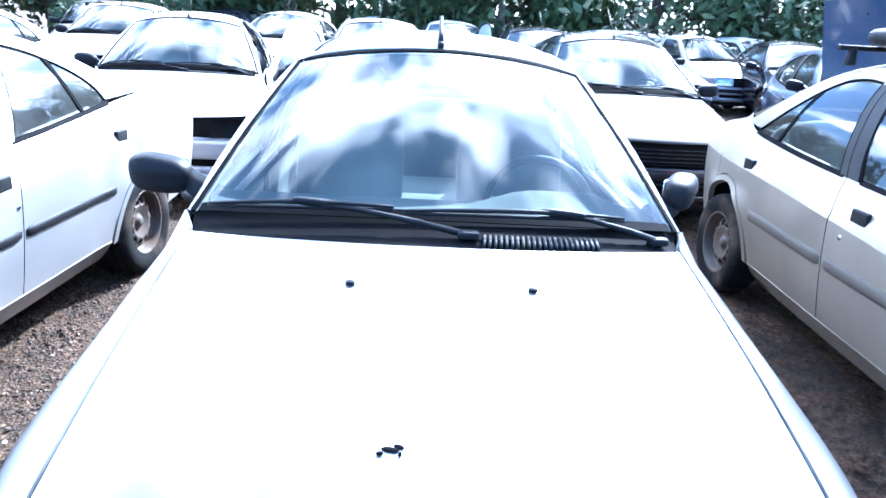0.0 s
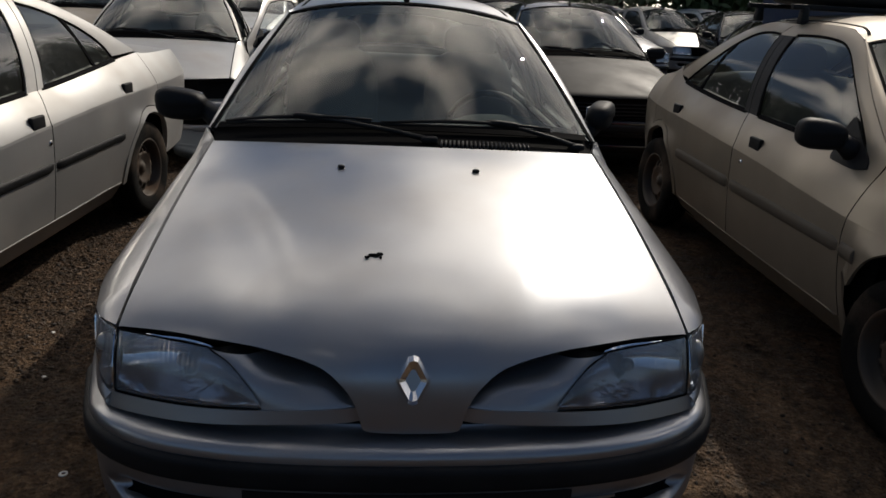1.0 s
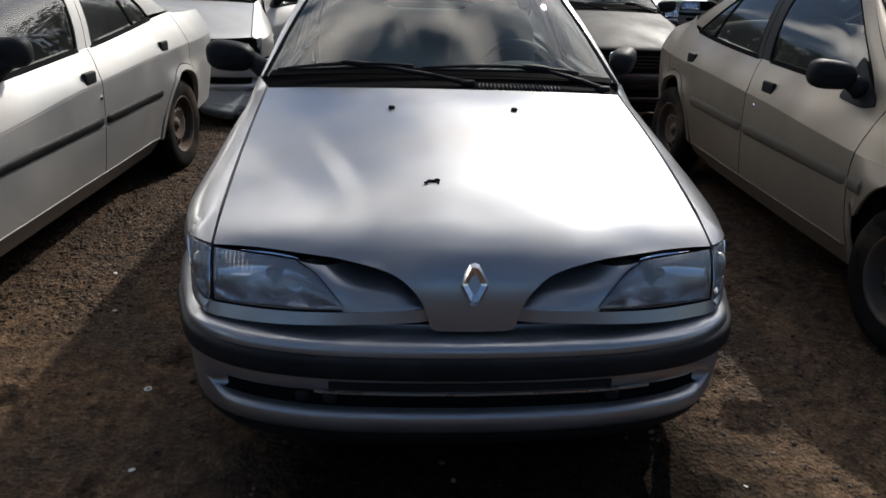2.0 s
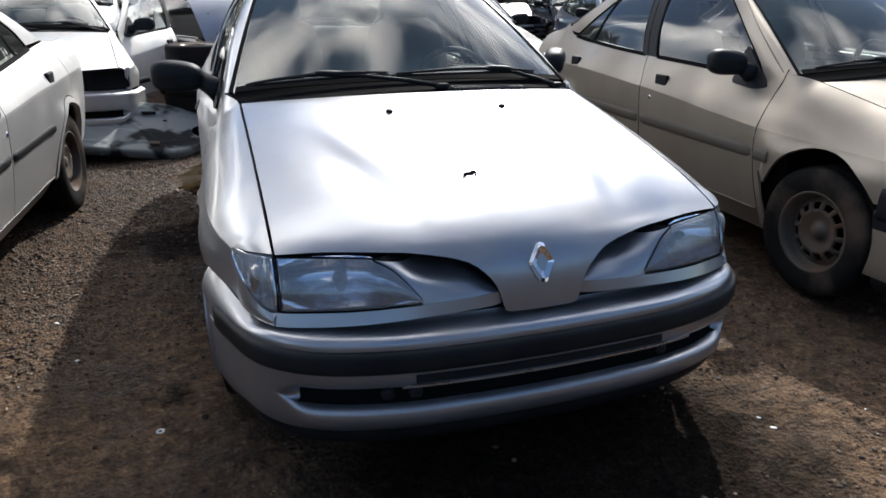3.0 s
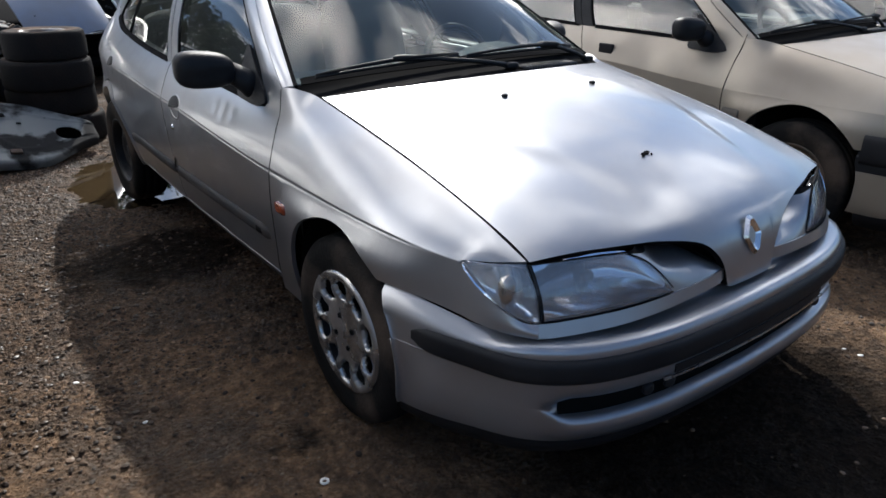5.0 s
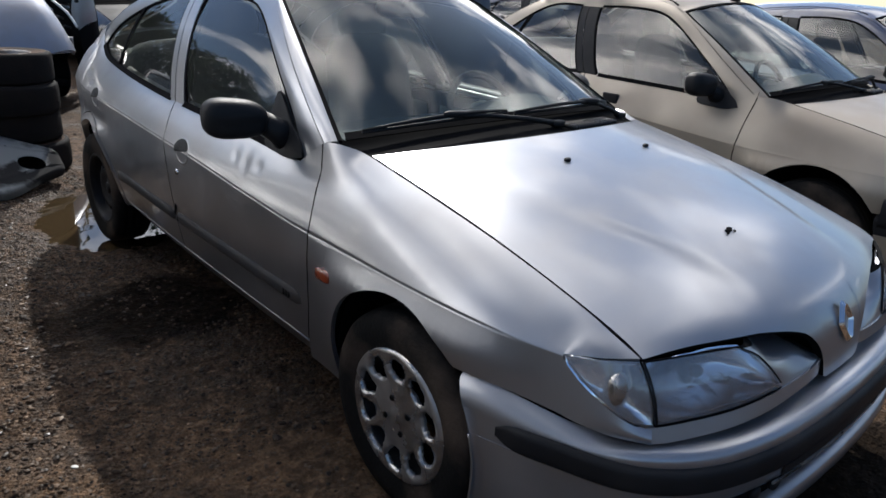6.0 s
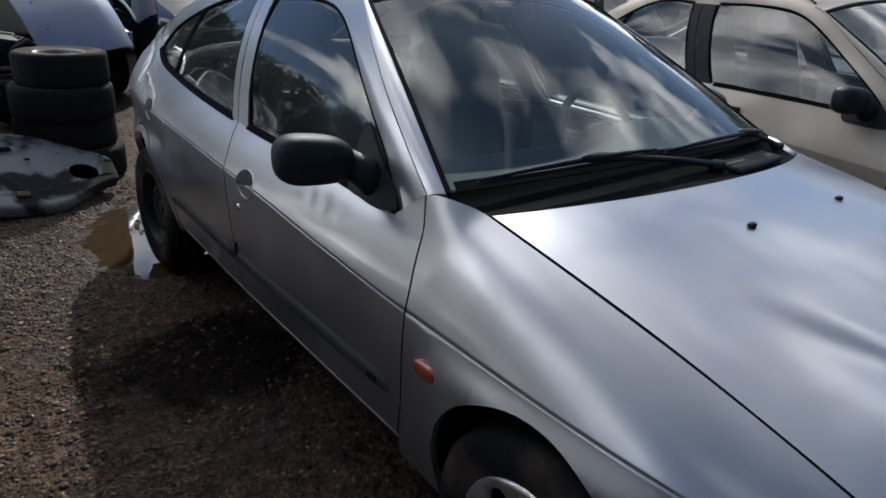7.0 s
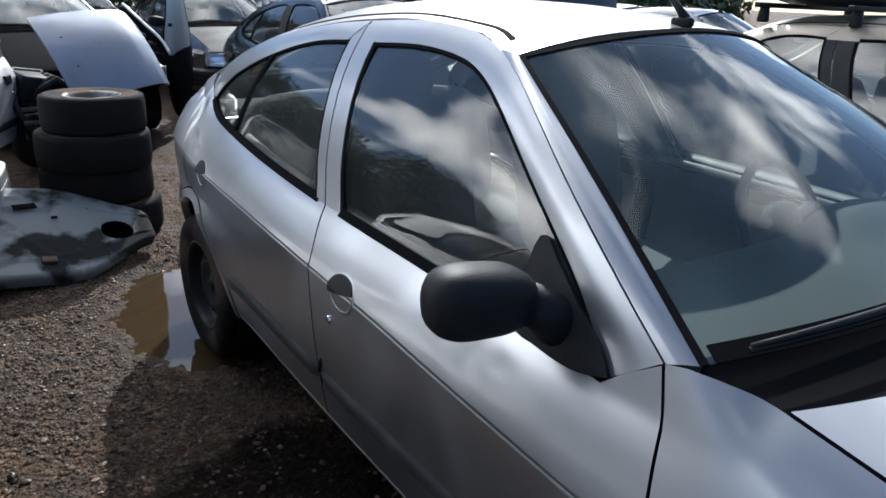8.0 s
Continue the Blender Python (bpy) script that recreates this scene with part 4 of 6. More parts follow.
        part("pillar_lining", sheet(lambda u, v: on(S["seam2"](0.85 + 0.45 * v) - 0.06 + 0.12 * u, 0.85 + 0.45 * v, s, -0.05), even(2), even(5), (s * 3.0, 2.0, 0.6), 0.012), TRIM, root)
    build_front(root, S, X, on, hood, wings)
    DOORS[root.name] = doors
    return root


def build_front(root, S, X, on, hood, wings):
    """Bumper, lamps, grille and badge."""
    paint, main = S["paint"], S["style"] == "main"
    wyf, ar, wz = S["wheel_y"][0], S["arch"], S["wheel_z"] + S.get("arch_up", 0.03)
    plan = curve((0, -0.05), (0.2, -0.044), (0.40, -0.024), (0.58, 0.030), (0.695, 0.122), (0.758, 0.27), (0.808, 0.43), (0.824, S.get("bumper_end", 0.52)))
    inside = (0, 1.0, 0.35)

    def lip(s, out_d, z):
        """A point of the bumper: s from -1 to 1 along it, out_d metres proud of its line."""
        t = abs(s)
        p, q = plan(t), plan(min(1, t + 0.01)) - plan(max(0, t - 0.01))
        n = Vector((q.y, -q.x)).normalized()
        x, y = p.x + n.x * out_d, p.y + n.y * out_d
        if abs(z - wz) < ar:
            y = min(y, wyf - math.sqrt(ar * ar - (z - wz) ** 2))
        return Vector((x if s >= 0 else -x, y, z))
    ss = [i / 30 for i in range(-30, 31)]

    side = S.get("bumper_paint", paint)
    seam = lambda y: 0.502 + 0.04 * smooth01((y - 0.13) / 0.37)
    upper_c = curve((-0.088, 0.526), (-0.078, 0.510), (-0.055, 0.505), (-0.028, 0.504), (-0.009, 0.499), (-0.001, 0.487), (0.0, 0.470))

    def upper(u, v):
        q = upper_c(v)
        k = smooth01((abs(u) - 0.60) / 0.16)
        y = lip(u, 0, 0.45).y
        top_z = seam(y) - 0.005 if main else 0.495
        z = q.y + k * ((0.470 + (1 - v) * (top_z - 0.470)) - q.y)
        return lip(u, q.x * (1 - k) - 0.034 * k * (1 - v) ** 2, z)
    # back of the painted shelf is blacked: the recess's shade as colour
    bumper = part("front_bumper", sheet(upper, ss, even(14), inside, 0.006, lambda u, v: 1 if v < 0.1 and abs(u) < 0.66 else 0), [S.get("bumper_top", side), DARK], root)
    cover_end = S.get("strip_end", 0.90)

    def rub(u, v):
        k = min(1.0, (1 - abs(u)) * 18) if main else 1.0
        c = [(0.000, 0.474), (0.010, 0.470), (0.014, 0.460), (0.014, 0.427), (0.010, 0.416), (0.000, 0.411)]
        q = curve(*c)(v)
        zc, half = S.get("strip_z", (0.4425, 0.0315))
        return lip(u * cover_end, q.x * k, zc + (q.y - 0.4425) * half / 0.0315 * (0.35 + 0.65 * k ** 0.5))
    if S.get("strip", True):
        part("rubber_strip", sheet(rub, [i / 40 for i in range(-40, 41)], even(10), inside, 0.01), PLASTIC, bumper)
    part("bumper_band", sheet(lambda u, v: lip(u, -0.002, 0.474 - 0.064 * v), ss, even(2), inside, 0.004), S.get("bumper_top", side), bumper)

    def slot(u):
        return smooth01((0.66 - abs(lip(u, 0, 0.36).x)) / 0.05)

    def low(u, v):
        k = slot(u)
        h = 0.026 * k ** 0.5
        pts = [(0.0, 0.411), (-0.001, 0.385), (-0.003 - 0.003 * k, 0.345 + h), (-0.003 - 0.053 * k, 0.341 + h), (-0.003 - 0.053 * k, 0.341 - h), (-0.003 + 0.001 * k, 0.337 - h), (-0.005 + 0.009 * k, 0.300), (-0.008 + 0.011 * k, 0.270), (-0.016, 0.246)]
        i = min(7, int(v * 8))
        a, b = Vector(pts[i]), Vector(pts[i + 1])
        q = a.lerp(b, v * 8 - i)
        return lip(u, q.x, q.y - (0.03 * smooth01((abs(u) - 0.62) / 0.3)) * v)
    part("bumper_skirt", sheet(low, [i / 48 for i in range(-48, 49)], even(16), inside, 0.006, lambda u, v: 1 if 0.3 < v < 0.58 and slot(u) > 0.3 else 0), [side, DARK], bumper)
    part("chin_spoiler", sheet(lambda u, v: lip(u * 0.97, -0.018 - 0.05 * v * v, 0.248 - (0.03 * smooth01((abs(u) - 0.62) / 0.3)) - 0.075 * v), ss, even(4), inside, 0.02), PLASTIC, bumper)
    if main:
        part("plate_bracket", sheet(lambda u, v: lip(u, 0.004, 0.404 - 0.022 * v), [i / 24 * 0.30 for i in range(-24, 25)], even(1), inside, 0.004), S.get("bracket", PLASTIC), bumper)
        part("bright_strip", sheet(lambda u, v: lip(0.03 + u * 0.36, 0.006, 0.378 - 0.006 * v), [i / 24 for i in range(-24, 25)], even(1), inside, 0.004), CAP, bumper)
        for u in (-0.36, -0.30, 0.31):
            part("clip", puff((0.035, 0.02, 0.03), lip(u, -0.01, 0.352), 2.5), PLASTIC, bumper)

    LD = S["lead"]
    y_lead = spl((0.0, 0.012), (0.105, 0.018), (0.2, 0.030), (0.35, 0.062), (0.49, 0.108), (0.60, 0.155), (0.644, 0.178), (0.695, 0.226), (0.735, 0.299))
    if main:
        z_lead = lambda x: LD(x) if x <= 0.644 else 0.672 - 0.014 * ((x - 0.644) / 0.091) ** 2
        z_low = spl((0.105, 0.572), (0.2, 0.566), (0.35, 0.560), (0.5, 0.551), (0.62, 0.543), (0.655, 0.541))
        z_strip = spl((0.105, 0.540), (0.35, 0.531), (0.62, 0.512), (0.66, 0.510))

        def face(x, z, s, back=0.0):
            y = y_lead(x) - 0.42 * max(0, z_lead(min(x, 0.735)) - z) * (0.35 + 0.65 * smooth01((x - 0.1) / 0.4))
            return Vector((s * x, y + back, z))
        for s in (-1, 1):
            lo = (0, 1.0, 0.55)
            part("lamp_panel", sheet(lambda u, v: face(0.108 + u * 0.55, z_strip(0.108 + u * 0.55) + v * (z_low(0.108 + u * 0.55) - z_strip(0.108 + u * 0.55)), s, -0.001), even(24), even(2), lo, 0.02), paint, root)

            lens_edge = spl((0.555, 0.306), (0.574, 0.314), (0.615, 0.347), (0.652, 0.387), (0.668, 0.42), (0.69, 0.43))

            def nostril(u, v):
                x, z = 0.112 + u * 0.25, 0.6
                for _ in range(4):
                    z0, z1 = z_low(x) - 0.002, max(z_low(x), z_lead(x) + 0.006 - 0.012 * smooth01((x - 0.28) / 0.08))
                    z = z0 + v * (z1 - z0)
                    x = 0.112 + u * (lens_edge(z) - 0.108)
                gap = smooth01((1 - u) / 0.55) * smooth01(u / 0.12)
                deep = gap * (0.030 * smooth01(v / 0.5) + 0.12 * smooth01((v - 0.36) / 0.4))
                return face(x, z, s, deep + 0.004)
            edge_v = lambda u: 0.54 + 0.44 * u * u
            part("nostril", sheet(lambda u, v: nostril(u, v * edge_v(u)), even(30), even(10), lo, 0.0), paint, root)
            # upper nostril in near-black: shade under the bonnet lip put in as colour
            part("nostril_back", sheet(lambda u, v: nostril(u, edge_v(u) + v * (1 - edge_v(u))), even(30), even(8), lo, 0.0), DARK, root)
            tip = 0.312
            top_in = spl((tip, 0.574), (0.345, 0.615), (0.385, 0.652), (0.42, 0.668))
            ztop = lambda x: min(z_lead(x) - 0.004, top_in(x) if x < 0.42 else 9)

            def lens(u, v, back=0.0):
                x = tip + u * (0.642 - tip)
                z0, z1 = z_low(x) + 0.003, ztop(x)
                return face(x, z0 + v * (z1 - z0), s, back - 0.010 * math.sin(math.pi * v) * min(1, 6 * u) + 0.002)
            lamp = part("headlamp", sheet(lambda u, v: lens(0.02 + 0.97 * u, 0.04 + 0.93 * v, 0.075 * max(0.0, 1 - (1.8 * u - 0.9) ** 2 - 0.9 * (2 * v - 1) ** 2) + 0.006), even(18), even(12), lo, 0.004), REFLECTOR, root)
            ln = part("lamp_lens", sheet(lens, even(20), even(8), lo, 0.0), LENS, lamp)
            ln.visible_shadow = False
            part("lamp_seal", join(sheet(lambda u, v: lens(u, 0.985 + 0.028 * v) + Vector((0, -0.003, 0)), even(20), even(1), lo, 0.01), sheet(lambda u, v: lens(0.985 + 0.02 * v, u), even(8), even(1), lo, 0.01),
                                   sheet(lambda u, v: lens(u, -0.035 + 0.05 * v) + Vector((0, -0.002, 0)), even(20), even(1), lo, 0.01)), RUBBER_GAP_SHADE, lamp)
            bulb = lens(0.55, 0.5, 0.06)
            part("bulb_shield", puff((0.03, 0.03, 0.028), bulb, 2.2), TRIM, lamp)
            low_i = spl((0.648, 0.541), (0.675, 0.547), (0.703, 0.572), (0.724, 0.612), (0.735, 0.652))

            def ind(u, v, back=0.0):
                x = 0.648 + u * 0.087
                z0, z1 = low_i(x), max(low_i(x) + 0.003, z_lead(x) - 0.004 * (1 - u))
                return face(x, z0 + v * (z1 - z0), s, back - 0.012 * math.sin(math.pi * v) * (1 - u))
            part("bulb_cover", puff((0.045, 0.05, 0.085), ind(0.36, 0.45, 0.03), 2.4), CAP, root)
            il = part("indicator_lamp", sheet(lambda u, v: ind(0.03 + 0.94 * u, 0.05 + 0.9 * v, 0.04 * (1 - (2 * v - 1) ** 4) * (1 - (2 * u - 1) ** 4)), even(10), even(8), lo, 0.004), REFLECTOR, root)
            il2 = part("indicator_lens", sheet(ind, even(12), even(8), lo, 0.0), LENS, il)
            il2.visible_shadow = False

            wing, wing_us, wing_vs = wings[s]
            seam_line = curve((s * 0.656, 0.118, 0.508), (s * 0.698, 0.180, 0.511), (s * 0.724, 0.245, 0.516), wing(0, 0))

            def under(u, v):
                x1 = 0.650 + 0.085 * u
                a, b = seam_line(u), face(x1, low_i(x1) - 0.003, s)
                if u > 0.8:
                    b = b.lerp(wing(0, 0.5), (u - 0.8) / 0.2)
                k = a.lerp(b, v)
                c = a.lerp(wing(0, 0.5 * v), 1) if u > 0.999 else k
                return c + Vector((s * 0.008, -0.006, 0)) * (math.sin(math.pi * v) * (1 - u))

            def cheek(u, v):
                x1 = 0.735 - 0.089 * u
                a = face(x1, z_lead(x1) + 0.002, s)
                e = wing(0, 0.5001 + 0.4999 * u)
                k = a.lerp(e, v)
                return k + Vector((s * 0.003, -0.002, 0.003)) * (math.sin(math.pi * v) * math.sin(math.pi * u))
            part("wing", sheets([(wing, wing_us, wing_vs), (under, even(14), even(8)), (cheek, even(10), even(8))], (0, 2.0, 0.6), 0.014, 0), paint, root)
        # badge: a folded lozenge
        def lozenge(k, lift):
            c = hood(0.0, 0.108)
            t = (hood(0.0, 0.14) - hood(0.0, 0.075)).normalized()
            n = Vector((0, -t.z, t.y))
            return [c + n * lift + Vector((0.035 * k * a, 0, 0)) + t * (0.052 * k * b) for a, b in ((0, 1), (0.32, 0.92), (1, 0.08), (1, -0.08), (0.32, -0.92), (0, -1), (-0.32, -0.92), (-1, -0.08), (-1, 0.08), (-0.32, 0.92))]
        bm = bmesh.new()
        outer, ridge, inner = [[bm.verts.new(p) for p in lozenge(k, h)] for k, h in ((1.0, 0.002), (0.80, 0.012), (0.44, 0.004))]
        for a, b in ((outer, ridge), (ridge, inner)):
            for i in range(10):
                bm.faces.new((a[i], a[(i + 1) % 10], b[(i + 1) % 10], b[i]))
        bm.faces.new(inner).material_index = 1
        bmesh.ops.recalc_face_normals(bm, faces=bm.faces[:])
        part("badge", bm, [CHROME, paint], root, "chrome lozenge badge", smooth=False)
        for s in (-1, 1):
            x, y = s * 0.197, 0.763
            best = min(even(80), key=lambda v: abs(hood(x, v).y - y))
            part("washer_nozzle", puff((0.021, 0.018, 0.012), hood(x, best) + Vector((0, 0, 0.004)), 2.6), PLASTIC, root)
        best = min(even(80), key=lambda v: abs(hood(-0.09, v).y - 0.31))
        p = hood(-0.09, best)
        rnd = random.Random(4)
        chips = []
        for dx, dy, w, l in ((0.0, 0.0, 0.030, 0.010), (0.014, 0.006, 0.018, 0.009), (-0.016, -0.008, 0.013, 0.007), (0.016, -0.009, 0.006, 0.009)):
            chips.append(puff((w, l, 0.006), p + Vector((dx, dy, 0.002 + 0.2 * dy)), 2.2, (22, 0, rnd.uniform(-30, 50)), 10, 6))
        part("paint_chip", join(*chips), DARK, root, "dark scuffed chip in the bonnet paint")
    else:
        yf = spl((0.0, 0.004), (0.35, 0.03), (0.55, 0.09), (0.68, 0.155), (0.74, 0.20))
        zl = lambda x: LD(min(x, 0.64)) - 0.004

        def face2(x, z, s, back=0.0):
            return Vector((s * x, yf(x) - 0.25 * (zl(x) - z) + back, z))
        for s in (-1, 1):
            lo = (0, 1.0, 0.55)
            lamp = part("headlamp", sheet(lambda u, v: face2(0.40 + 0.31 * u, S.get("lamp_z", 0.535) + v * (zl(0.5) - 0.01 - S.get("lamp_z", 0.535)), s, 0.05 * (1 - (2 * u - 1) ** 4) * (1 - (2 * v - 1) ** 4) + 0.01), even(12), even(8), lo, 0.005), S.get("lamp_mat", REFLECTOR), root)
            if S.get("lens", True):
                ln = part("lamp_lens", sheet(lambda u, v: face2(0.395 + 0.325 * u, S.get("lamp_z", 0.535) - 0.005 + v * (zl(0.5) - S.get("lamp_z", 0.535)), s), even(12), even(6), lo, 0), LENS, lamp)
                ln.visible_shadow = False
            part("corner_panel", sheet(lambda u, v: Vector((s * (0.725 + (X(0.17, 0.5 + v * 0.16) - 0.725) * u), 0.185 - 0.02 * u + 0.0 * v, 0.50 + v * (zl(0.7) - 0.5))), even(4), even(4), lo, 0.01), paint, root)
        part("grille_backing", sheet(lambda u, v: Vector((u * 0.40, 0.06, 0.525 + v * (zl(0.2) - 0.525))), [-1, -0.5, 0, 0.5, 1], even(2), (0, 1.0, 0.55), 0.02), DARK, root)
        if S.get("grille", True):
            for k in range(4):
                z = 0.545 + 0.028 * k
                part("grille_slat", sheet(lambda u, v: face2(abs(u) * 0.39, z + 0.008 * v, 1 if u >= 0 else -1, 0.01), [i / 8 for i in range(-8, 9)], even(1), (0, 1.0, 0.55), 0.02), PLASTIC, root)


# ---------------------------------------------------------------- ground
def ground_z(x, y):
    """The yard's uneven dirt, with the hollow of the puddle."""
    p = Vector((x, y, 0))
    z = 0.018 * (noise.noise(p * 0.9)) + 0.008 * noise.noise(p * 3.1) + 0.008 * noise.noise(p * 7.0) + 0.007 * noise.noise(p * 17.0) + 0.007 * noise.noise(p * 31.0)
    hollow = math.exp(-(((x + 0.65) / 0.38) ** 2 + ((y - 3.75) / 0.62) ** 2) ** 1.6)
    return z * (1 - 0.75 * hollow) - 0.045 * hollow - 0.006


def axis_steps(lo, hi, fine_lo, fine_hi, step):
    out_a = list(np.arange(fine_lo, fine_hi, step))
    v, k = fine_hi, step
    while v < hi:
        out_a.append(v)
        k *= 1.28
        v += k
    out_a.append(hi)
    v, k = fine_lo, step
    low = []
    while v > lo:
        k *= 1.28
        v -= k
        low.append(max(v, lo))
    return low[::-1] + out_a


gx = axis_steps(-900, 900, -2.6, 1.9, 0.017)
gy = axis_steps(-900, 900, -1.2, 5.4, 0.017)
nx, ny = len(gx), len(gy)
verts = [(x, y, ground_z(x, y) if abs(x) < 40 and abs(y) < 40 else -0.01) for x in gx for y in gy]
faces = [(i * ny + j, (i + 1) * ny + j, (i + 1) * ny + j + 1, i * ny + j + 1) for i in range(nx - 1) for j in range(ny - 1)]
gm = bpy.data.meshes.new("ground")
gm.from_pydata(verts, [], faces)
gm.polygons.foreach_set("use_smooth", [True] * len(faces))
ground = tagged(new("ground", gm), "dark damp packed dirt and gravel yard with oily patches", "ground", kind="structure")


def ground_material():
    """Packed dirt: brown fines over grey grit, an orange-brown patch and a paler brown one, damp spots, oily stains, a
    black patch at the car's nose.
    """
    m = bpy.data.materials.new("yard_dirt")
    m.use_nodes = True
    t = m.node_tree
    b = t.nodes["Principled BSDF"]
    co = t.nodes.new("ShaderNodeTexCoord")

    def nz(scale, detail=6.0, rough=0.6):
        n = t.nodes.new("ShaderNodeTexNoise")
        n.inputs["Scale"].default_value, n.inputs["Detail"].default_value, n.inputs["Roughness"].default_value = scale, detail, rough
        t.links.new(co.outputs["Object"], n.inputs["Vector"])
        return n.outputs["Fac"]

    def ramp_of(src, a, c, lo=(0, 0, 0), hi=(1, 1, 1)):
        r = t.nodes.new("ShaderNodeValToRGB")
        r.color_ramp.elements[0].position, r.color_ramp.elements[1].position = a, c
        r.color_ramp.elements[0].color, r.color_ramp.elements[1].color = (*lo, 1), (*hi, 1)
        t.links.new(src, r.inputs[0])
        return r.outputs[0]

    def calc(op, a, c):
        n = t.nodes.new("ShaderNodeMath")
        n.operation = op
        for k, v in enumerate((a, c)):
            if isinstance(v, (int, float)):
                n.inputs[k].default_value = v
            else:
                t.links.new(v, n.inputs[k])
        return n.outputs[0]

    def blend(fac, a, c):
        x = t.nodes.new("ShaderNodeMix")
        x.data_type = "RGBA"
        t.links.new(fac, x.inputs[0])
        for s, v in ((x.inputs[6], a), (x.inputs[7], c)):
            if isinstance(v, tuple):
                s.default_value = (*v, 1)
            else:
                t.links.new(v, s)
        return x.outputs[2]

    def stain(x, y, rx, ry, ragged, noise_out, soft):
        """1 inside a ragged ellipse on the ground, 0 outside."""
        mp = t.nodes.new("ShaderNodeMapping")
        mp.vector_type = "TEXTURE"
        mp.inputs["Location"].default_value, mp.inputs["Scale"].default_value = (x, y, 0), (rx, ry, 1000)
        t.links.new(co.outputs["Object"], mp.inputs["Vector"])
        ln = t.nodes.new("ShaderNodeVectorMath")
        ln.operation = "LENGTH"
        t.links.new(mp.outputs[0], ln.inputs[0])
        d = calc("ADD", ln.outputs["Value"], calc("MULTIPLY", calc("SUBTRACT", noise_out, 0.5), ragged))
        return ramp_of(calc("MULTIPLY", d, 0.5), 0.5 - soft, 0.5 + soft, (1, 1, 1), (0, 0, 0))

    fine, broad, mid_n, oil = nz(30, 10, 0.75), nz(0.8, 6), nz(3.2, 8, 0.65), nz(2.3, 8, 0.68)
    grey = ramp_of(fine, 0.34, 0.68, (0.018, 0.0112, 0.0072), (0.232, 0.147, 0.091))
    brown = ramp_of(fine, 0.32, 0.70, (0.055, 0.0355, 0.0212), (0.36, 0.222, 0.124))
    # a lighter brown patch right of the nose, with less of the damp tone
    paler = stain(1.25, -0.40, 0.85, 0.95, 1.4, mid_n, 0.2)
    earthy = calc("MAXIMUM", stain(-1.35, 0.35, 1.25, 1.05, 1.6, mid_n, 0.22), paler)
    col = blend(calc("MAXIMUM", earthy, ramp_of(broad, 0.45, 0.68, hi=(0.6, 0.6, 0.6))), grey, brown)
    col = blend(ramp_of(mid_n, 0.50, 0.68, hi=(0.55, 0.55, 0.55)), col, (0.125, 0.086, 0.056))
    damp = calc("MULTIPLY", ramp_of(nz(1.9, 8, 0.7), 0.47, 0.62), calc("SUBTRACT", 1.0, calc("MULTIPLY", paler, 0.6)))
    col = blend(calc("MULTIPLY", damp, 0.62), col, (0.030, 0.0215, 0.0155))
    # dark mottles stand for the shade in small pits, by colour only
    pit_shade = ramp_of(nz(13, 4, 0.5), 0.36, 0.54, (0.6, 0.6, 0.6), (0, 0, 0))
    col = blend(pit_shade, col, (0.020, 0.015, 0.012))
    peb = t.nodes.new("ShaderNodeTexVoronoi")
    peb.inputs["Scale"].default_value = 48
    t.links.new(co.outputs["Object"], peb.inputs["Vector"])
    grit = calc("MULTIPLY", ramp_of(peb.outputs["Distance"], 0.10, 0.34, (1, 1, 1), (0, 0, 0)), calc("GREATER_THAN", peb.outputs["Color"], 0.62))
    col = blend(grit, col, (0.165, 0.130, 0.100))
    blackened = calc("MAXIMUM", ramp_of(oil, 0.60, 0.67), stain(-0.86, 2.36, 0.42, 0.34, 1.9, oil, 0.10))
    # a further near-black ellipse before and under the hatchback's nose
    blackened = calc("MAXIMUM", blackened, stain(0.12, -0.02, 0.74, 0.56, 0.9, oil, 0.09))
    col = blend(calc("MULTIPLY", blackened, 0.88), col, (0.0065, 0.0058, 0.0052))
    t.links.new(col, b.inputs["Base Color"])
    t.links.new(calc("SUBTRACT", 0.16, calc("MULTIPLY", blackened, 0.13)), b.inputs["Specular IOR Level"])
    rough = calc("SUBTRACT", 0.86, calc("MULTIPLY", damp, 0.40))
    rough = calc("SUBTRACT", rough, calc("MULTIPLY", ramp_of(fine, 0.50, 0.62), 0.12))
    t.links.new(rough, b.inputs["Roughness"])
    vor = t.nodes.new("ShaderNodeTexVoronoi")
    vor.inputs["Scale"].default_value = 66
    t.links.new(co.outputs["Object"], vor.inputs["Vector"])
    last = None
    for height, strength, distance in ((nz(8, 5, 0.6), 1.0, 0.07), (fine, 1.0, 0.05), (vor.outputs["Distance"], 0.9, 0.016)):
        bp = t.nodes.new("ShaderNodeBump")
        bp.inputs["Strength"].default_value, bp.inputs["Distance"].default_value = strength, distance
        t.links.new(height, bp.inputs["Height"])
        if last is not None:
            t.links.new(last, bp.inputs["Normal"])
        last = bp.outputs[0]
    t.links.new(last, b.inputs["Normal"])
    return m


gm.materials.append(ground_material())

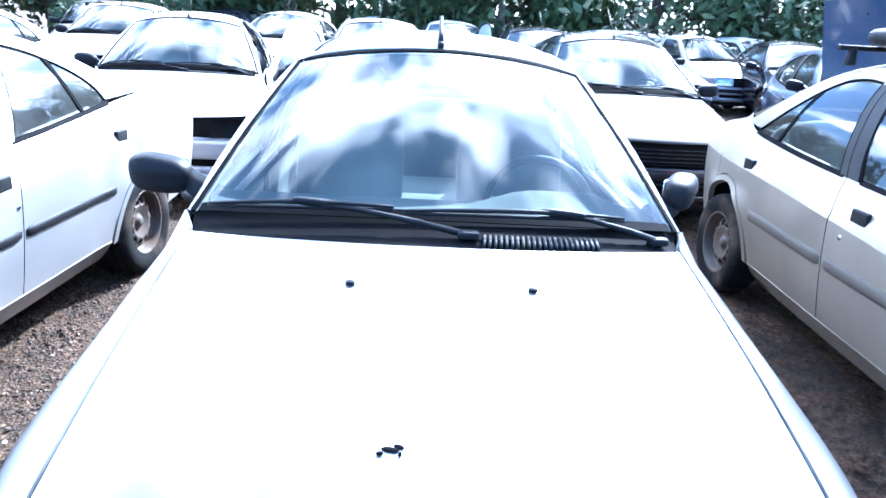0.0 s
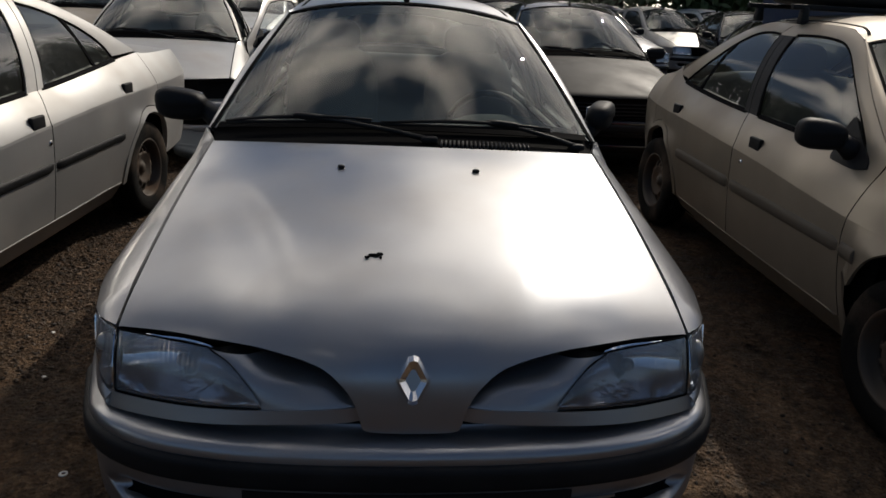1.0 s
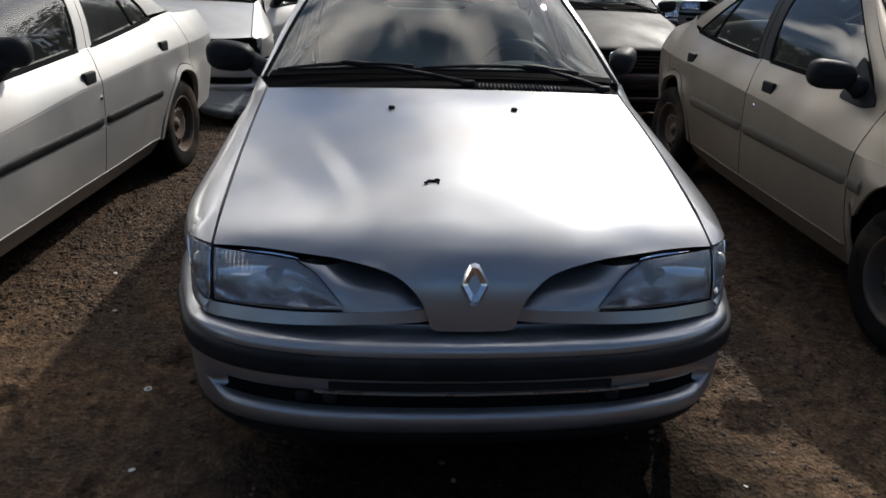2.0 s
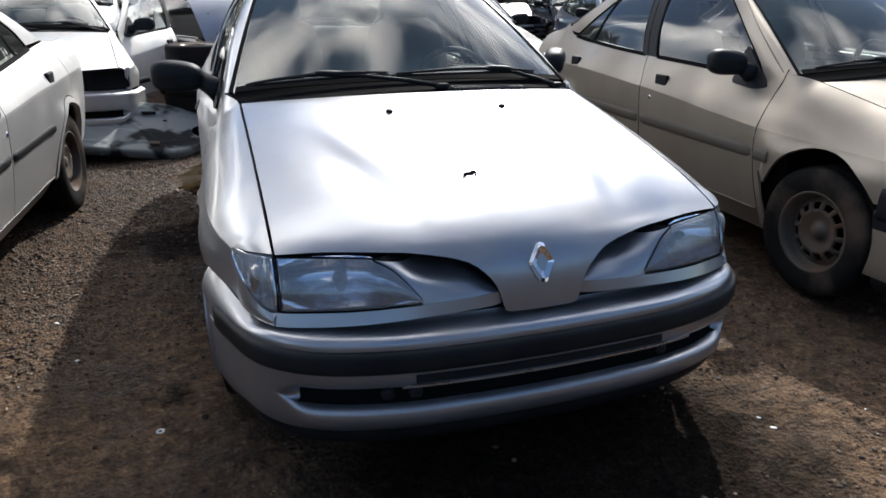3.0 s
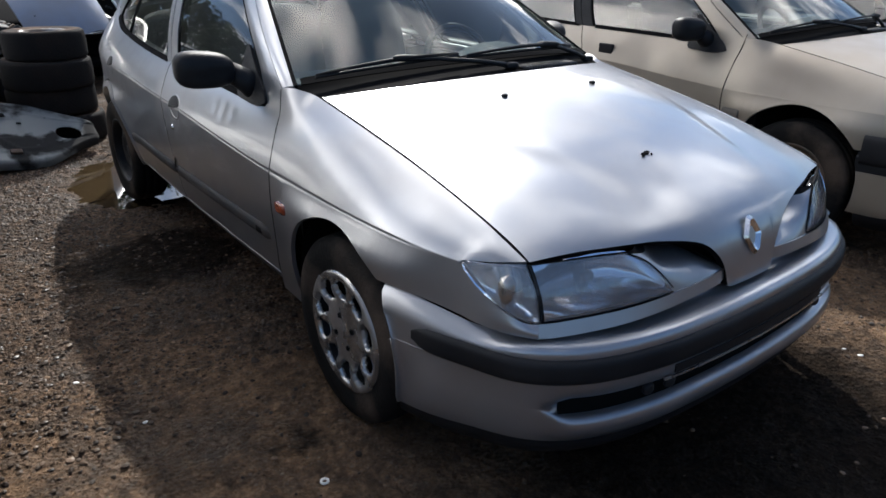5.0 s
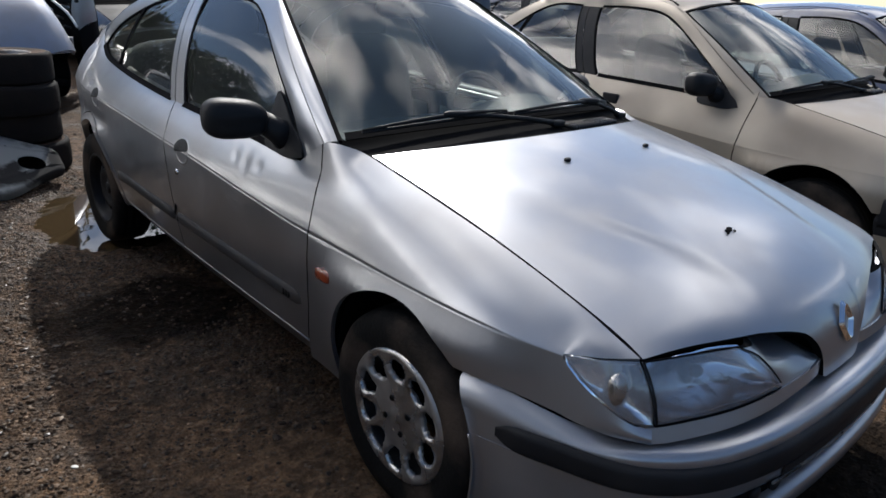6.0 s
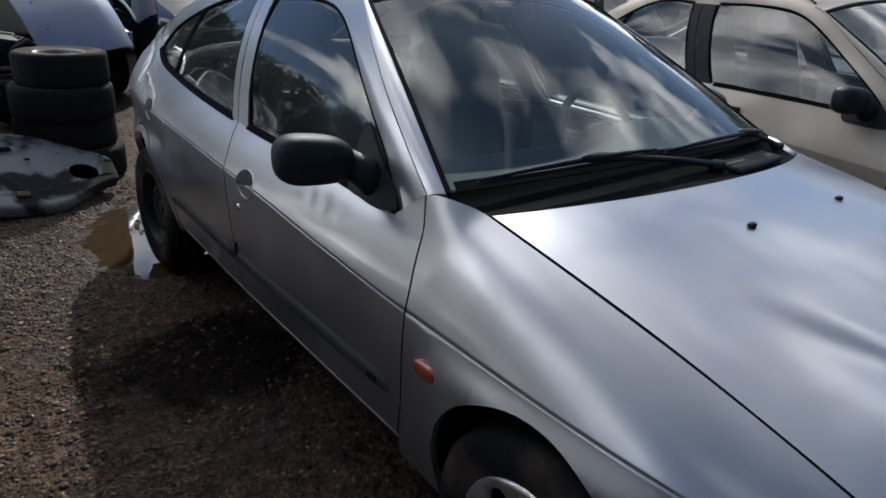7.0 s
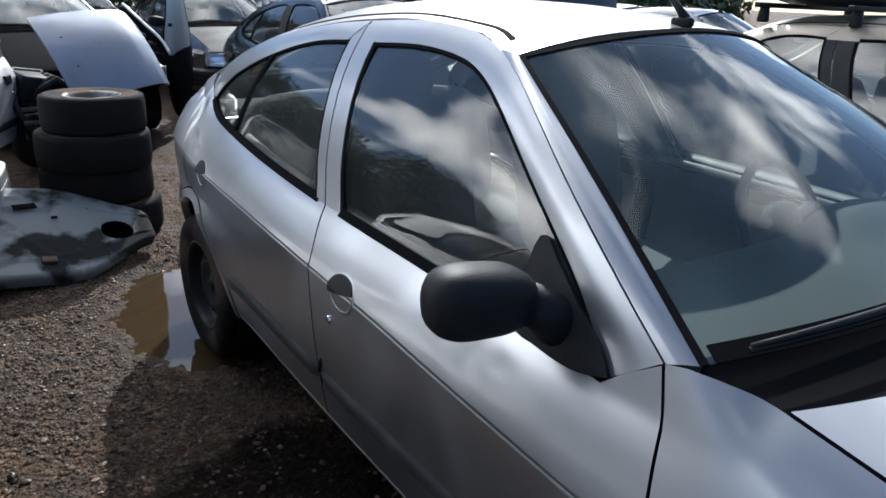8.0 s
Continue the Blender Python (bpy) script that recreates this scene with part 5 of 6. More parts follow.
# ---------------------------------------------------------------- the cars
build_car("hatchback_car", pose(0, 0, 0), "silver five-door hatchback with black door mirrors and ten-hole wheel covers", car_spec(sunk=0.012, rub_paint=GREY_TRIM, dents=((1.63, 0.772, 0.022, 0.030, 0.004), (1.55, 0.778, 0.020, 0.016, 0.003), (1.70, 0.782, 0.016, 0.022, 0.003), (3.50, 0.91, 0.016, 0.05, 0.014), (3.44, 0.855, 0.045, 0.014, 0.012), (3.56, 0.86, 0.018, 0.045, 0.016), (3.33, 0.82, 0.03, 0.012, 0.009), (3.64, 0.94, 0.02, 0.06, 0.02), (3.73, 0.98, 0.03, 0.05, 0.024), (3.40, 0.80, 0.014, 0.028, 0.008), (1.06, 0.78, 0.07, 0.07, 0.004))))

boxy = dict(groove=0.0015, style="plain", wheel="steel", bonnet_creases=False, handle="bar", interior=CLOTH,
            lead=spl((0.0, 0.675), (0.3, 0.680), (0.644, 0.684)),
            hood_c=curve((-0.01, 0.60), (0.0, 0.66), (0.04, 0.70), (0.16, 0.745), (0.31, 0.79), (0.55, 0.850), (0.763, 0.89), (0.965, 0.92)),
            hood_e=curve((0.09, 0.60), (0.13, 0.66), (0.178, 0.69), (0.31, 0.730), (0.55, 0.786), (0.8, 0.838), (1.10, 0.894)))
right_car = build_car("hatchback_car", pose(2.465, -0.115, 0), "dusty champagne five-door hatchback with bare steel wheels and a roof rack", car_spec(**{k: v for k, v in boxy.items() if k not in ("wheel", "groove")}, wheel="steel", wheel_r="steel", bumper_top=PLASTIC, paint=BEIGE, h2=3.1, hz1=0.79, hz2=0.80, bumper_paint=BEIGE, mirror_y=1.50, mirror_x=0.83, folded=0, rub=(0.525, 0.585), rub_paint=OLD_STRIP, rub_from=1.292, rub_wing=(1.165, 1.268),
    wheel_y=(0.875, 3.345), wheel_z=0.287, arch=0.322, arch_up=0.045, bumper_end=0.575, strip_z=(0.512, 0.064), strip_end=0.985, lamp_z=0.585,
    seam1=spl((0.2, 1.20), (0.30, 1.222), (0.45, 1.262), (0.62, 1.285), (0.78, 1.275), (0.92, 1.258)),
    glass_f=curve((1.345, 0.845), (1.46, 0.955), (1.632, 1.080), (1.805, 1.192), (1.92, 1.252), (2.03, 1.284), (2.22, 1.297), (2.445, 1.292)),
    frame=curve((1.265, 0.903), (1.50, 1.055), (1.75, 1.215), (1.90, 1.297), (2.05, 1.336), (2.27, 1.347), (2.525, 1.340)),
    glass_r=curve((2.578, 1.290), (2.70, 1.294), (2.83, 1.278), (2.95, 1.222), (3.10, 1.117), (3.22, 1.030), (3.31, 0.968)),
    frame_r=curve((2.525, 1.340), (2.72, 1.338), (2.90, 1.312), (3.05, 1.245), (3.25, 1.125), (3.40, 1.045), (3.525, 0.985)), quarter=3.00,
    roof_edge=spl((1.86, 1.285), (1.95, 1.320), (2.05, 1.338), (2.32, 1.348), (2.60, 1.345), (2.88, 1.318), (3.05, 1.250), (3.25, 1.132), (3.43, 1.052), (3.6, 0.99), (3.9, 0.92), (4.0, 0.82)),
    roof_c=spl((1.775, 1.345), (2.0, 1.380), (2.4, 1.400), (2.8, 1.388), (3.0, 1.340), (3.2, 1.235), (3.5, 1.09), (3.8, 1.0), (3.95, 0.93), (4.02, 0.82)), rear_glass=(2.98, 3.55),
    belt=cub((1.27, 0.862), (1.60, 0.882), (1.85, 0.890), (2.24, 0.898), (2.45, 0.903), (2.87, 0.918), (3.2, 0.936), (3.35, 0.952), (3.448, 0.985), (3.525, 1.035)),
     post_paint=PLASTIC, groove=0.0, repeater=False, sunk=0.0), "parked cars")

sedan = dict(boxy)
sedan.update(folded=0, wheel_r="steel", paint=SILVER_OLD, rub_paint=PLASTIC, h1=2.16, h2=3.10, hz1=0.765, hz2=0.80, handle="bar",
             roof_edge=spl((1.86, 1.285), (1.95, 1.312), (2.05, 1.325), (2.32, 1.330), (2.60, 1.30), (2.86, 1.245), (3.12, 1.15), (3.32, 1.06), (3.43, 1.0), (3.6, 0.95), (4.2, 0.93), (4.38, 0.90)),
             roof_c=spl((1.775, 1.345), (2.0, 1.377), (2.4, 1.385), (2.75, 1.33), (3.2, 1.15), (3.5, 1.0), (3.65, 0.975), (4.2, 0.955), (4.4, 0.92)),
             frame_r=curve((2.525, 1.309), (2.70, 1.28), (2.88, 1.238), (3.12, 1.148), (3.32, 1.058), (3.525, 0.97)),
             glass_r=curve((2.578, 1.255), (2.72, 1.225), (2.86, 1.180), (3.02, 1.11), (3.14, 1.03), (3.19, 0.965)), quarter=2.90,
             belt=spl((1.27, 0.832), (1.85, 0.858), (2.24, 0.878), (2.45, 0.888), (2.87, 0.918), (3.15, 0.940), (3.3, 0.950), (3.525, 0.96)),
             d=spl((0.0, 0.12), (0.2, 0.05), (0.45, 0.0), (1.0, 0.0), (2.3, 0.0), (3.0, 0.01), (3.7, 0.04), (4.1, 0.09), (4.3, 0.15), (4.42, 0.25)),
             tail=4.40, rear_glass=(2.78, 3.48), rub=(0.53, 0.575), mirror_x=0.735, mirror_y=1.64)
turn = pose(-1.507, 3.13, 0, 0, 0, -4.85)
left_car = build_car("saloon_car", turn @ pose(-0.775, -3.345, 0), "dull silver four-door saloon with rusty steel wheels", car_spec(**sedan), "parked cars")
facing = dict(boxy)
facing.update(folded=0, wheel_r="steel", post_paint=PLASTIC, rub_paint=PLASTIC, mirror_x=0.84)
far_silver = build_car("hatchback_car", pose(-1.99, 4.52, -0.03, 0, 0, 8.0), "dirty silver hatchback with its grille missing and bumper hanging", car_spec(**{**facing, "paint": SILVER_OLD, "grille": False, "lens": False, "strip": False, "lamp_mat": DARK}), "parked cars")
black_car = build_car("hatchback_car", pose(1.74, 4.32, 0), "black hatchback with a dusty windscreen", car_spec(**{**facing, "paint": BLACK_PAINT, "hood_paint": DULL_BLACK}), "parked cars")
blue_car = build_car("hatchback_car", pose(4.6, 5.6, 0, 0, 0, -14), "dark blue hatchback with its bonnet raised", car_spec(**{**facing, "paint": BLUE_PAINT}), "parked cars")
white_car = build_car("hatchback_car", pose(0.7, 12.6, 0, 0, 0, 3), "white hatchback among the wrecks", car_spec(**{**facing, "paint": WHITE_PAINT}), "parked cars")
# the bonnet sheet stays, blacked to stand in for the dark open bay
wreck_car = build_car("saloon_car", pose(-0.38, 7.35, 0, 0, 0, 7), "grey saloon with its bonnet taken off", car_spec(**{**sedan, "paint": SILVER_OLD, "hood_paint": DARK}), "parked cars")
for ob, x, y, a in ((left_car, 6.2, 12.6, 12), (right_car, -4.7, 9.6, 6), (white_car, -2.9, 11.6, -8), (black_car, 6.4, 10.4, -10), (blue_car, 4.86, -0.3, -2), (blue_car, 3.9, 10.2, 10), (black_car, 1.83, 8.75, 1),
                    (blue_car, 7.2, 4.6, 4), (white_car, 5.6, 14.2, 30), (black_car, -1.6, 13.8, -14), (right_car, -6.4, 13.4, 14), (left_car, -5.2, 4.6, -3), (far_silver, -7.8, 8.8, 10),
                    (black_car, -2.4, 16.6, 64), (blue_car, 2.6, 15.6, -70), (white_car, 8.6, 14.8, 20), (right_car, 9.6, 8.2, -6), (left_car, -4.6, -0.1, -4)):
    copy_thing(ob, pose(x, y, 0, 0, 0, a))

# the wreck has lost its front bumper
for o in [c for c in wreck_car.children if c.name.startswith("front_bumper")]:
    for c in list(o.children):
        bpy.data.objects.remove(c)
    bpy.data.objects.remove(o)
# the far car's front bumper hangs askew
for o in far_silver.children:
    if o.name.startswith("front_bumper"):
        o.matrix_local = pose(0, -0.02, 0.03, 0, 2.5, 0)
# the front door of the silver car behind stands ajar
door = DOORS[far_silver.name][1]
hinge = Matrix.Translation((0.78, 1.22, 0))
door.matrix_local = hinge @ pose(0, 0, 0, 0, 0, -32) @ hinge.inverted()


# ---------------------------------------------------------------- puddle, tyres and loose parts
def water_material():
    m = bpy.data.materials.new("muddy_water")
    m.use_nodes = True
    t = m.node_tree
    b = t.nodes["Principled BSDF"]
    b.inputs["Base Color"].default_value = (0.037, 0.0255, 0.013, 1)
    b.inputs["Roughness"].default_value = 0.02
    b.inputs["IOR"].default_value = 1.33
    n, bp, co = t.nodes.new("ShaderNodeTexNoise"), t.nodes.new("ShaderNodeBump"), t.nodes.new("ShaderNodeTexCoord")
    n.inputs["Scale"].default_value = 9
    bp.inputs["Strength"].default_value, bp.inputs["Distance"].default_value = 0.03, 0.01
    t.links.new(co.outputs["Object"], n.inputs["Vector"])
    t.links.new(n.outputs["Fac"], bp.inputs["Height"])
    t.links.new(bp.outputs[0], b.inputs["Normal"])
    return m


bm = bmesh.new()
ring = [bm.verts.new((-0.64 + 0.60 * math.cos(a), 3.75 + 0.95 * math.sin(a), -0.027)) for a in [2 * math.pi * k / 40 for k in range(40)]]
bm.faces.new(ring)
tagged(part("puddle", bm, water_material(), None), "shallow brown muddy puddle lying beside the rear wheel", "puddle")

DUSTY_RUBBER = mat("dusty_rubber", (0.020, 0.017, 0.015), 0.85, spec=0.1, bump=0.3, bump_scale=70, dirt=0.8, dirt_scale=6, dirt_from=(0.40, 0.62), dirt_colour=(0.10, 0.070, 0.052))
WORN = lathe([(0.175, -0.078), (0.19, -0.086), (0.235, -0.092), (0.272, -0.091), (0.286, -0.085), (0.2915, -0.074), (0.294, -0.05), (0.295, 0.0), (0.294, 0.05), (0.2915, 0.074), (0.286, 0.085), (0.272, 0.091), (0.235, 0.092), (0.19, 0.086), (0.175, 0.078)], 56)
for f in WORN.faces:
    f.smooth = True
WORN_TYRE = bpy.data.meshes.new("worn_tyre")
WORN.to_mesh(WORN_TYRE)
WORN.free()
WORN_TYRE.materials.append(mat("worn_rubber", (0.009, 0.0088, 0.0088), 0.85, spec=0.08, bump=0.4, bump_scale=70, dirt=0.28, dirt_scale=5, dirt_colour=(0.04, 0.030, 0.023)))
STACK = ((0.105, 1.03, -0.025, 0.0, 1), (0.305, 1.02, -0.055, 0.02, -2), (0.502, 1.03, -0.055, -0.01, 1), (0.70, 0.93, -0.035, 0.0, 0))
for z, k, dx, dy, lean in STACK:
    t_root = thing("tyre", pose(-0.72 + dx, 5.10 + dy, z, lean, 0, 37 * z) , "worn black car tyre on a rim lying in a stack" if z > 0.6 else "worn black car tyre lying in a stack", "tyre", "stack of tyres")
    ty = new("tread", WORN_TYRE)
    ty.parent = t_root
    ty.matrix_local = pose(0, 0, 0, 0, -90, 0) @ Matrix.Diagonal((1.08, k, k, 1))
    part("sidewall", lathe([(0.150 * k, 0.085), (0.19 * k, 0.0935), (0.235 * k, 0.1005), (0.262 * k, 0.1000)], 48, "Z"), DUSTY_RUBBER, t_root, "brown dusty sidewall")
    if z > 0.6:
        rim = part("rim", lathe([(0.135, -0.05), (0.14, 0.03), (0.152, 0.06), (0.166, 0.082), (0.180, 0.092), (0.186, 0.090), (0.184, 0.078), (0.176, 0.06)], 48, "Z"), RIM_STEEL, t_root, "pale worn steel rim")
        rim.matrix_local = Matrix.Diagonal((0.88 * k, 0.88 * k, 1.02, 1))
        disc = part("wheel_disc", lathe([(0.0, 0.02), (0.03, 0.02), (0.035, -0.01), (0.09, -0.005), (0.14, -0.03)], 40, "Z"), RUSTY, t_root)
        disc.matrix_local = Matrix.Diagonal((0.9 * k, 0.9 * k, 1.08, 1))


def loose_panel():
    """The inner side of a tailgate: ribbed sheet with a round hole, smeared black."""
    bm = bmesh.new()
    n, mm = 60, 44
    hole = (0.79, 0.30)

    def inside(u, v):
        e = abs(2 * u - 1) ** 7 + abs(2 * v - 1) ** 7
        return e < 1.0
    g = {}
    for i in range(n + 1):
        for j in range(mm + 1):
            u, v = i / n, j / mm
            a, b = 2 * u - 1, 2 * v - 1
            k = (abs(a) ** 8 + abs(b) ** 8) ** (1 / 8)
            sq = max(abs(a), abs(b))
            if k > 1e-6:
                a, b = a * sq / k, b * sq / k
            x, y = a * 0.58, b * (0.39 - 0.24 * smooth01((a - 0.15) / 0.85)) + 0.04 * smooth01((a - 0.3) / 0.7)
            edge = 1 - sq
            z = 0.018 * smooth01(edge / 0.05)
            z -= 0.016 * smooth01((0.34 - abs(b - 0.15)) / 0.035) * smooth01((0.50 - abs(a + 0.30)) / 0.035)
            z += 0.009 * smooth01((0.035 - abs(a + 0.2 + 0.45 * b)) / 0.02)
            z += 0.009 * smooth01((0.03 - abs(b + 0.62 - 0.15 * a)) / 0.02)
            z += 0.010 * smooth01((0.03 - abs(b - 0.70 + 0.25 * a)) / 0.02)
            dx, dy = x - 0.385, y + 0.02
            r = math.hypot(dx, dy)
            if r < 0.088:
                if r > 1e-4:
                    s = 0.068 + 0.020 * (r / 0.088)
                    x, y = 0.385 + dx / r * s, -0.02 + dy / r * s
                z -= 0.004
            g[i, j] = (bm.verts.new((x, y, z)), r)
    for i in range(n):
        for j in range(mm):
            q = [g[i, j], g[i + 1, j], g[i + 1, j + 1], g[i, j + 1]]
            if sum(k[1] for k in q) / 4 < 0.066:
                continue
            bm.faces.new([k[0] for k in q])
    ext = bmesh.ops.extrude_edge_only(bm, edges=[e for e in bm.edges if len(e.link_faces) == 1 and math.hypot(e.verts[0].co.x - 0.385, e.verts[0].co.y + 0.02) > 0.095])
    for v in [q for q in ext["geom"] if isinstance(q, bmesh.types.BMVert)]:
        v.co.z -= 0.045
    bmesh.ops.recalc_face_normals(bm, faces=bm.faces[:])
    return bm


panel_root = part("tailgate_panel", loose_panel(), PRIMER, None)
panel_root.matrix_world = pose(-1.18, 4.60, 0.195, 26, 8.5, 4) @ Matrix.Diagonal((1, 0.87, 1, 1))
for x, y, w, l in ((-0.02, 0.20, 0.11, 0.045), (-0.30, 0.24, 0.06, 0.035), (0.10, 0.10, 0.03, 0.02), (0.28, 0.18, 0.025, 0.015)):
    part("slot", block((w, l, 0.006), (x, y, 0.019), 0.002, 1, (0, 0, 12)), DARK, panel_root)
part("latch", block((0.07, 0.045, 0.03), (0.02, -0.27, 0.02), 0.006, 2), RUSTY, panel_root)
tagged(panel_root, "loose white tailgate sheet smeared with black grease, lying on the dirt", "car panel")


def bonnet_sheet(u, v):
    x = (u - 0.5) * 1.22 * (1 - 0.10 * (1 - v) ** 2)
    y = v * 0.95
    return Vector((x, y, 0.10 * (1 - (2 * u - 1) ** 2) + 0.12 * (1 - (1 - v) ** 2) - 0.10 * math.exp(-v / 0.05)))


def leaning_bonnet(m, paint_m, label):
    bm = sheet(bonnet_sheet, even(24), [0, 0.02, 0.05] + [0.1 * i for i in range(1, 11)], (0, 0.5, -3), 0.03)
    r = part("bonnet", bm, paint_m, None)
    r.matrix_world = m
    tagged(r, label, "bonnet")
    for s in (-1, 1):
        part("nozzle_hole", puff((0.02, 0.02, 0.01), bonnet_sheet(0.5 + s * 0.17, 0.82) + Vector((0, 0, 0.003)), 2.2, (0, 0, 0), 10, 6), DARK, r)
    return r


ax = Vector((-0.16, 0.46, 0.50)).normalized()
az = ax.cross(Vector((-1.0, 0.10, 0.03))).normalized()
ay = az.cross(ax)
lean = Matrix.Translation((0.03, 6.93, 0.92)) @ Matrix((ax, ay, az)).transposed().to_4x4() @ Matrix.Diagonal((0.66, 0.80, 0.66, 1))
leaning_bonnet(lean, PALE_BLUE, "loose pale blue-silver bonnet leaning on a wreck")
leaning_bonnet(pose(4.75, 6.7, 0.95, 62, 0, -14), NAVY, "raised dark navy bonnet")

# a taken-out engine in the wreck's nose, under the loose bonnet
engine = thing("engine", pose(-0.52, 6.84, 0, 0, 0, 8), "dirty black car engine standing in front of a wreck", "engine")
part("engine_block", block((0.42, 0.50, 0.56), (0, 0, 0.28), 0.03, 2), DARK, engine)
part("gearbox", puff((0.36, 0.34, 0.40), (-0.34, 0.05, 0.22), 3.0), PLASTIC, engine)
part("valve_cover", block((0.22, 0.46, 0.09), (0.02, 0, 0.60), 0.02, 2), PLASTIC, engine)
part("air_box", block((0.26, 0.30, 0.20), (-0.34, 0.08, 0.62), 0.03, 2, (6, 10, 12)), PLASTIC, engine)
for k in range(4):
    y = -0.18 + 0.12 * k
    part("intake_pipe", tube([(-0.10, y, 0.60), (-0.22, y, 0.70), (-0.34, y * 0.8, 0.62), (-0.38, y * 0.7, 0.48)], 0.024, 10), RUSTY if k % 2 else PLASTIC, engine)
part("radiator_hose", tube([(-0.45, -0.25, 0.30), (-0.50, -0.10, 0.52), (-0.42, 0.16, 0.74), (-0.20, 0.26, 0.70)], 0.025, 10), PLASTIC, engine)
for z in (0.30, 0.40, 0.50):
    part("cooling_fin", block((0.30, 0.02, 0.035), (-0.34, -0.22, z), 0.006, 1), RUSTY, engine)

# a bare wing left on the wreck, and a taken-off door standing behind it
wing_line = curve((0.448, 7.85, 0.755), (0.398, 7.95, 0.888), (0.308, 8.10, 1.007), (0.186, 8.40, 1.189))
bare_wing = thing("car_wing", pose(0, 0, 0), "bare wing of a wreck with a pale white edge", "car wing")
part("wing_edge", tube([wing_line(t) for t in even(16)], 0.014, 8), WHITE_PAINT, bare_wing)
part("wing_inside", sheet(lambda u, v: wing_line(u) + Vector((0.012 + 0.05 * v + 0.06 * v * v, 0.012 - 0.02 * v, -v * wing_line(u).z * (0.98 - 0.45 * math.sin(math.pi * u) ** 2))), even(16), even(8), (-2, 8, 0.6), 0.008), DARK, bare_wing)
for k in range(5):
    p = wing_line(0.12 + 0.17 * k) + Vector((-0.05, 0.02, -0.07))
    part("bracket", block((0.07, 0.05, 0.025), p, 0.006, 1, (12 * k, 20, 35 * k)), RUSTY if k % 2 else PRIMER, bare_wing)
scrap_panel = thing("scrap_panel", pose(0.735, 8.60, 0, 0, 0, 14) @ Matrix.Diagonal((0.68, 1, 1, 1)), "dusty silver body panel with a dark lower half standing upright", "body panel")
panel_rim = curve((-0.20, 0.30), (-0.22, 0.85), (-0.17, 1.05), (-0.08, 1.36), (0.10, 1.40), (0.17, 1.15), (0.22, 0.85), (0.21, 0.45), (0.05, 0.02), (-0.12, 0.08), (-0.20, 0.30))


def panel_skin(u, v):
    x, z = Vector((0.0, 0.75)).lerp(panel_rim(u), v)
    return Vector((x, -0.05 * (1 - v ** 4), z))


# black lower half is added, passing for the dark below the panel
part("panel_skin", sheet(panel_skin, even(36), even(8), (0, 2, 0.7), 0.03, lambda u, v: 1 if panel_skin(u, v).z < 0.74 + 0.25 * panel_skin(u, v).x else 0), [SILVER_OLD, DULL_BLACK], scrap_panel)
part("panel_seal", tube([Vector((p.x, 0.004, p.y)) for p in [panel_rim(t) for t in even(36)]], 0.010, 6), RUBBER_GAP_SHADE, scrap_panel)
part("handle", puff((0.07, 0.02, 0.035), (-0.13, -0.035, 0.99), 3.0), PLASTIC, scrap_panel)

# roof rack of the champagne car
rack = thing("roof_rack", pose(2.465, 2.36, 1.36), "black roof rack with a folded black bundle on it", "roof rack")
for y in (0.0, 0.46):
    part("cross_bar", block((1.02, 0.035, 0.025), (0, y, 0.062), 0.006), PLASTIC, rack)
    for s in (-1, 1):
        part("foot", block((0.045, 0.05, 0.085), (s * 0.44, y, 0.022), 0.01, 2, (0, 0, 0), (0.7, 0.8)), PLASTIC, rack)
part("folded_cover", puff((0.66, 0.50, 0.10), (-0.10, 0.24, 0.118), 4.0), PLASTIC, rack)
part("cover_fold", puff((0.60, 0.30, 0.07), (-0.06, 0.20, 0.175), 3.2, (2, 3, 8)), PLASTIC, rack)

# ---------------------------------------------------------------- stones and litter
rnd = random.Random(11)
verts, faces = [], []


ICO = bmesh.new()
bmesh.ops.create_icosphere(ICO, subdivisions=1, radius=1.0)
ICO_V, ICO_F = [v.co.copy() for v in ICO.verts], [tuple(v.index for v in f.verts) for f in ICO.faces]
ICO.free()


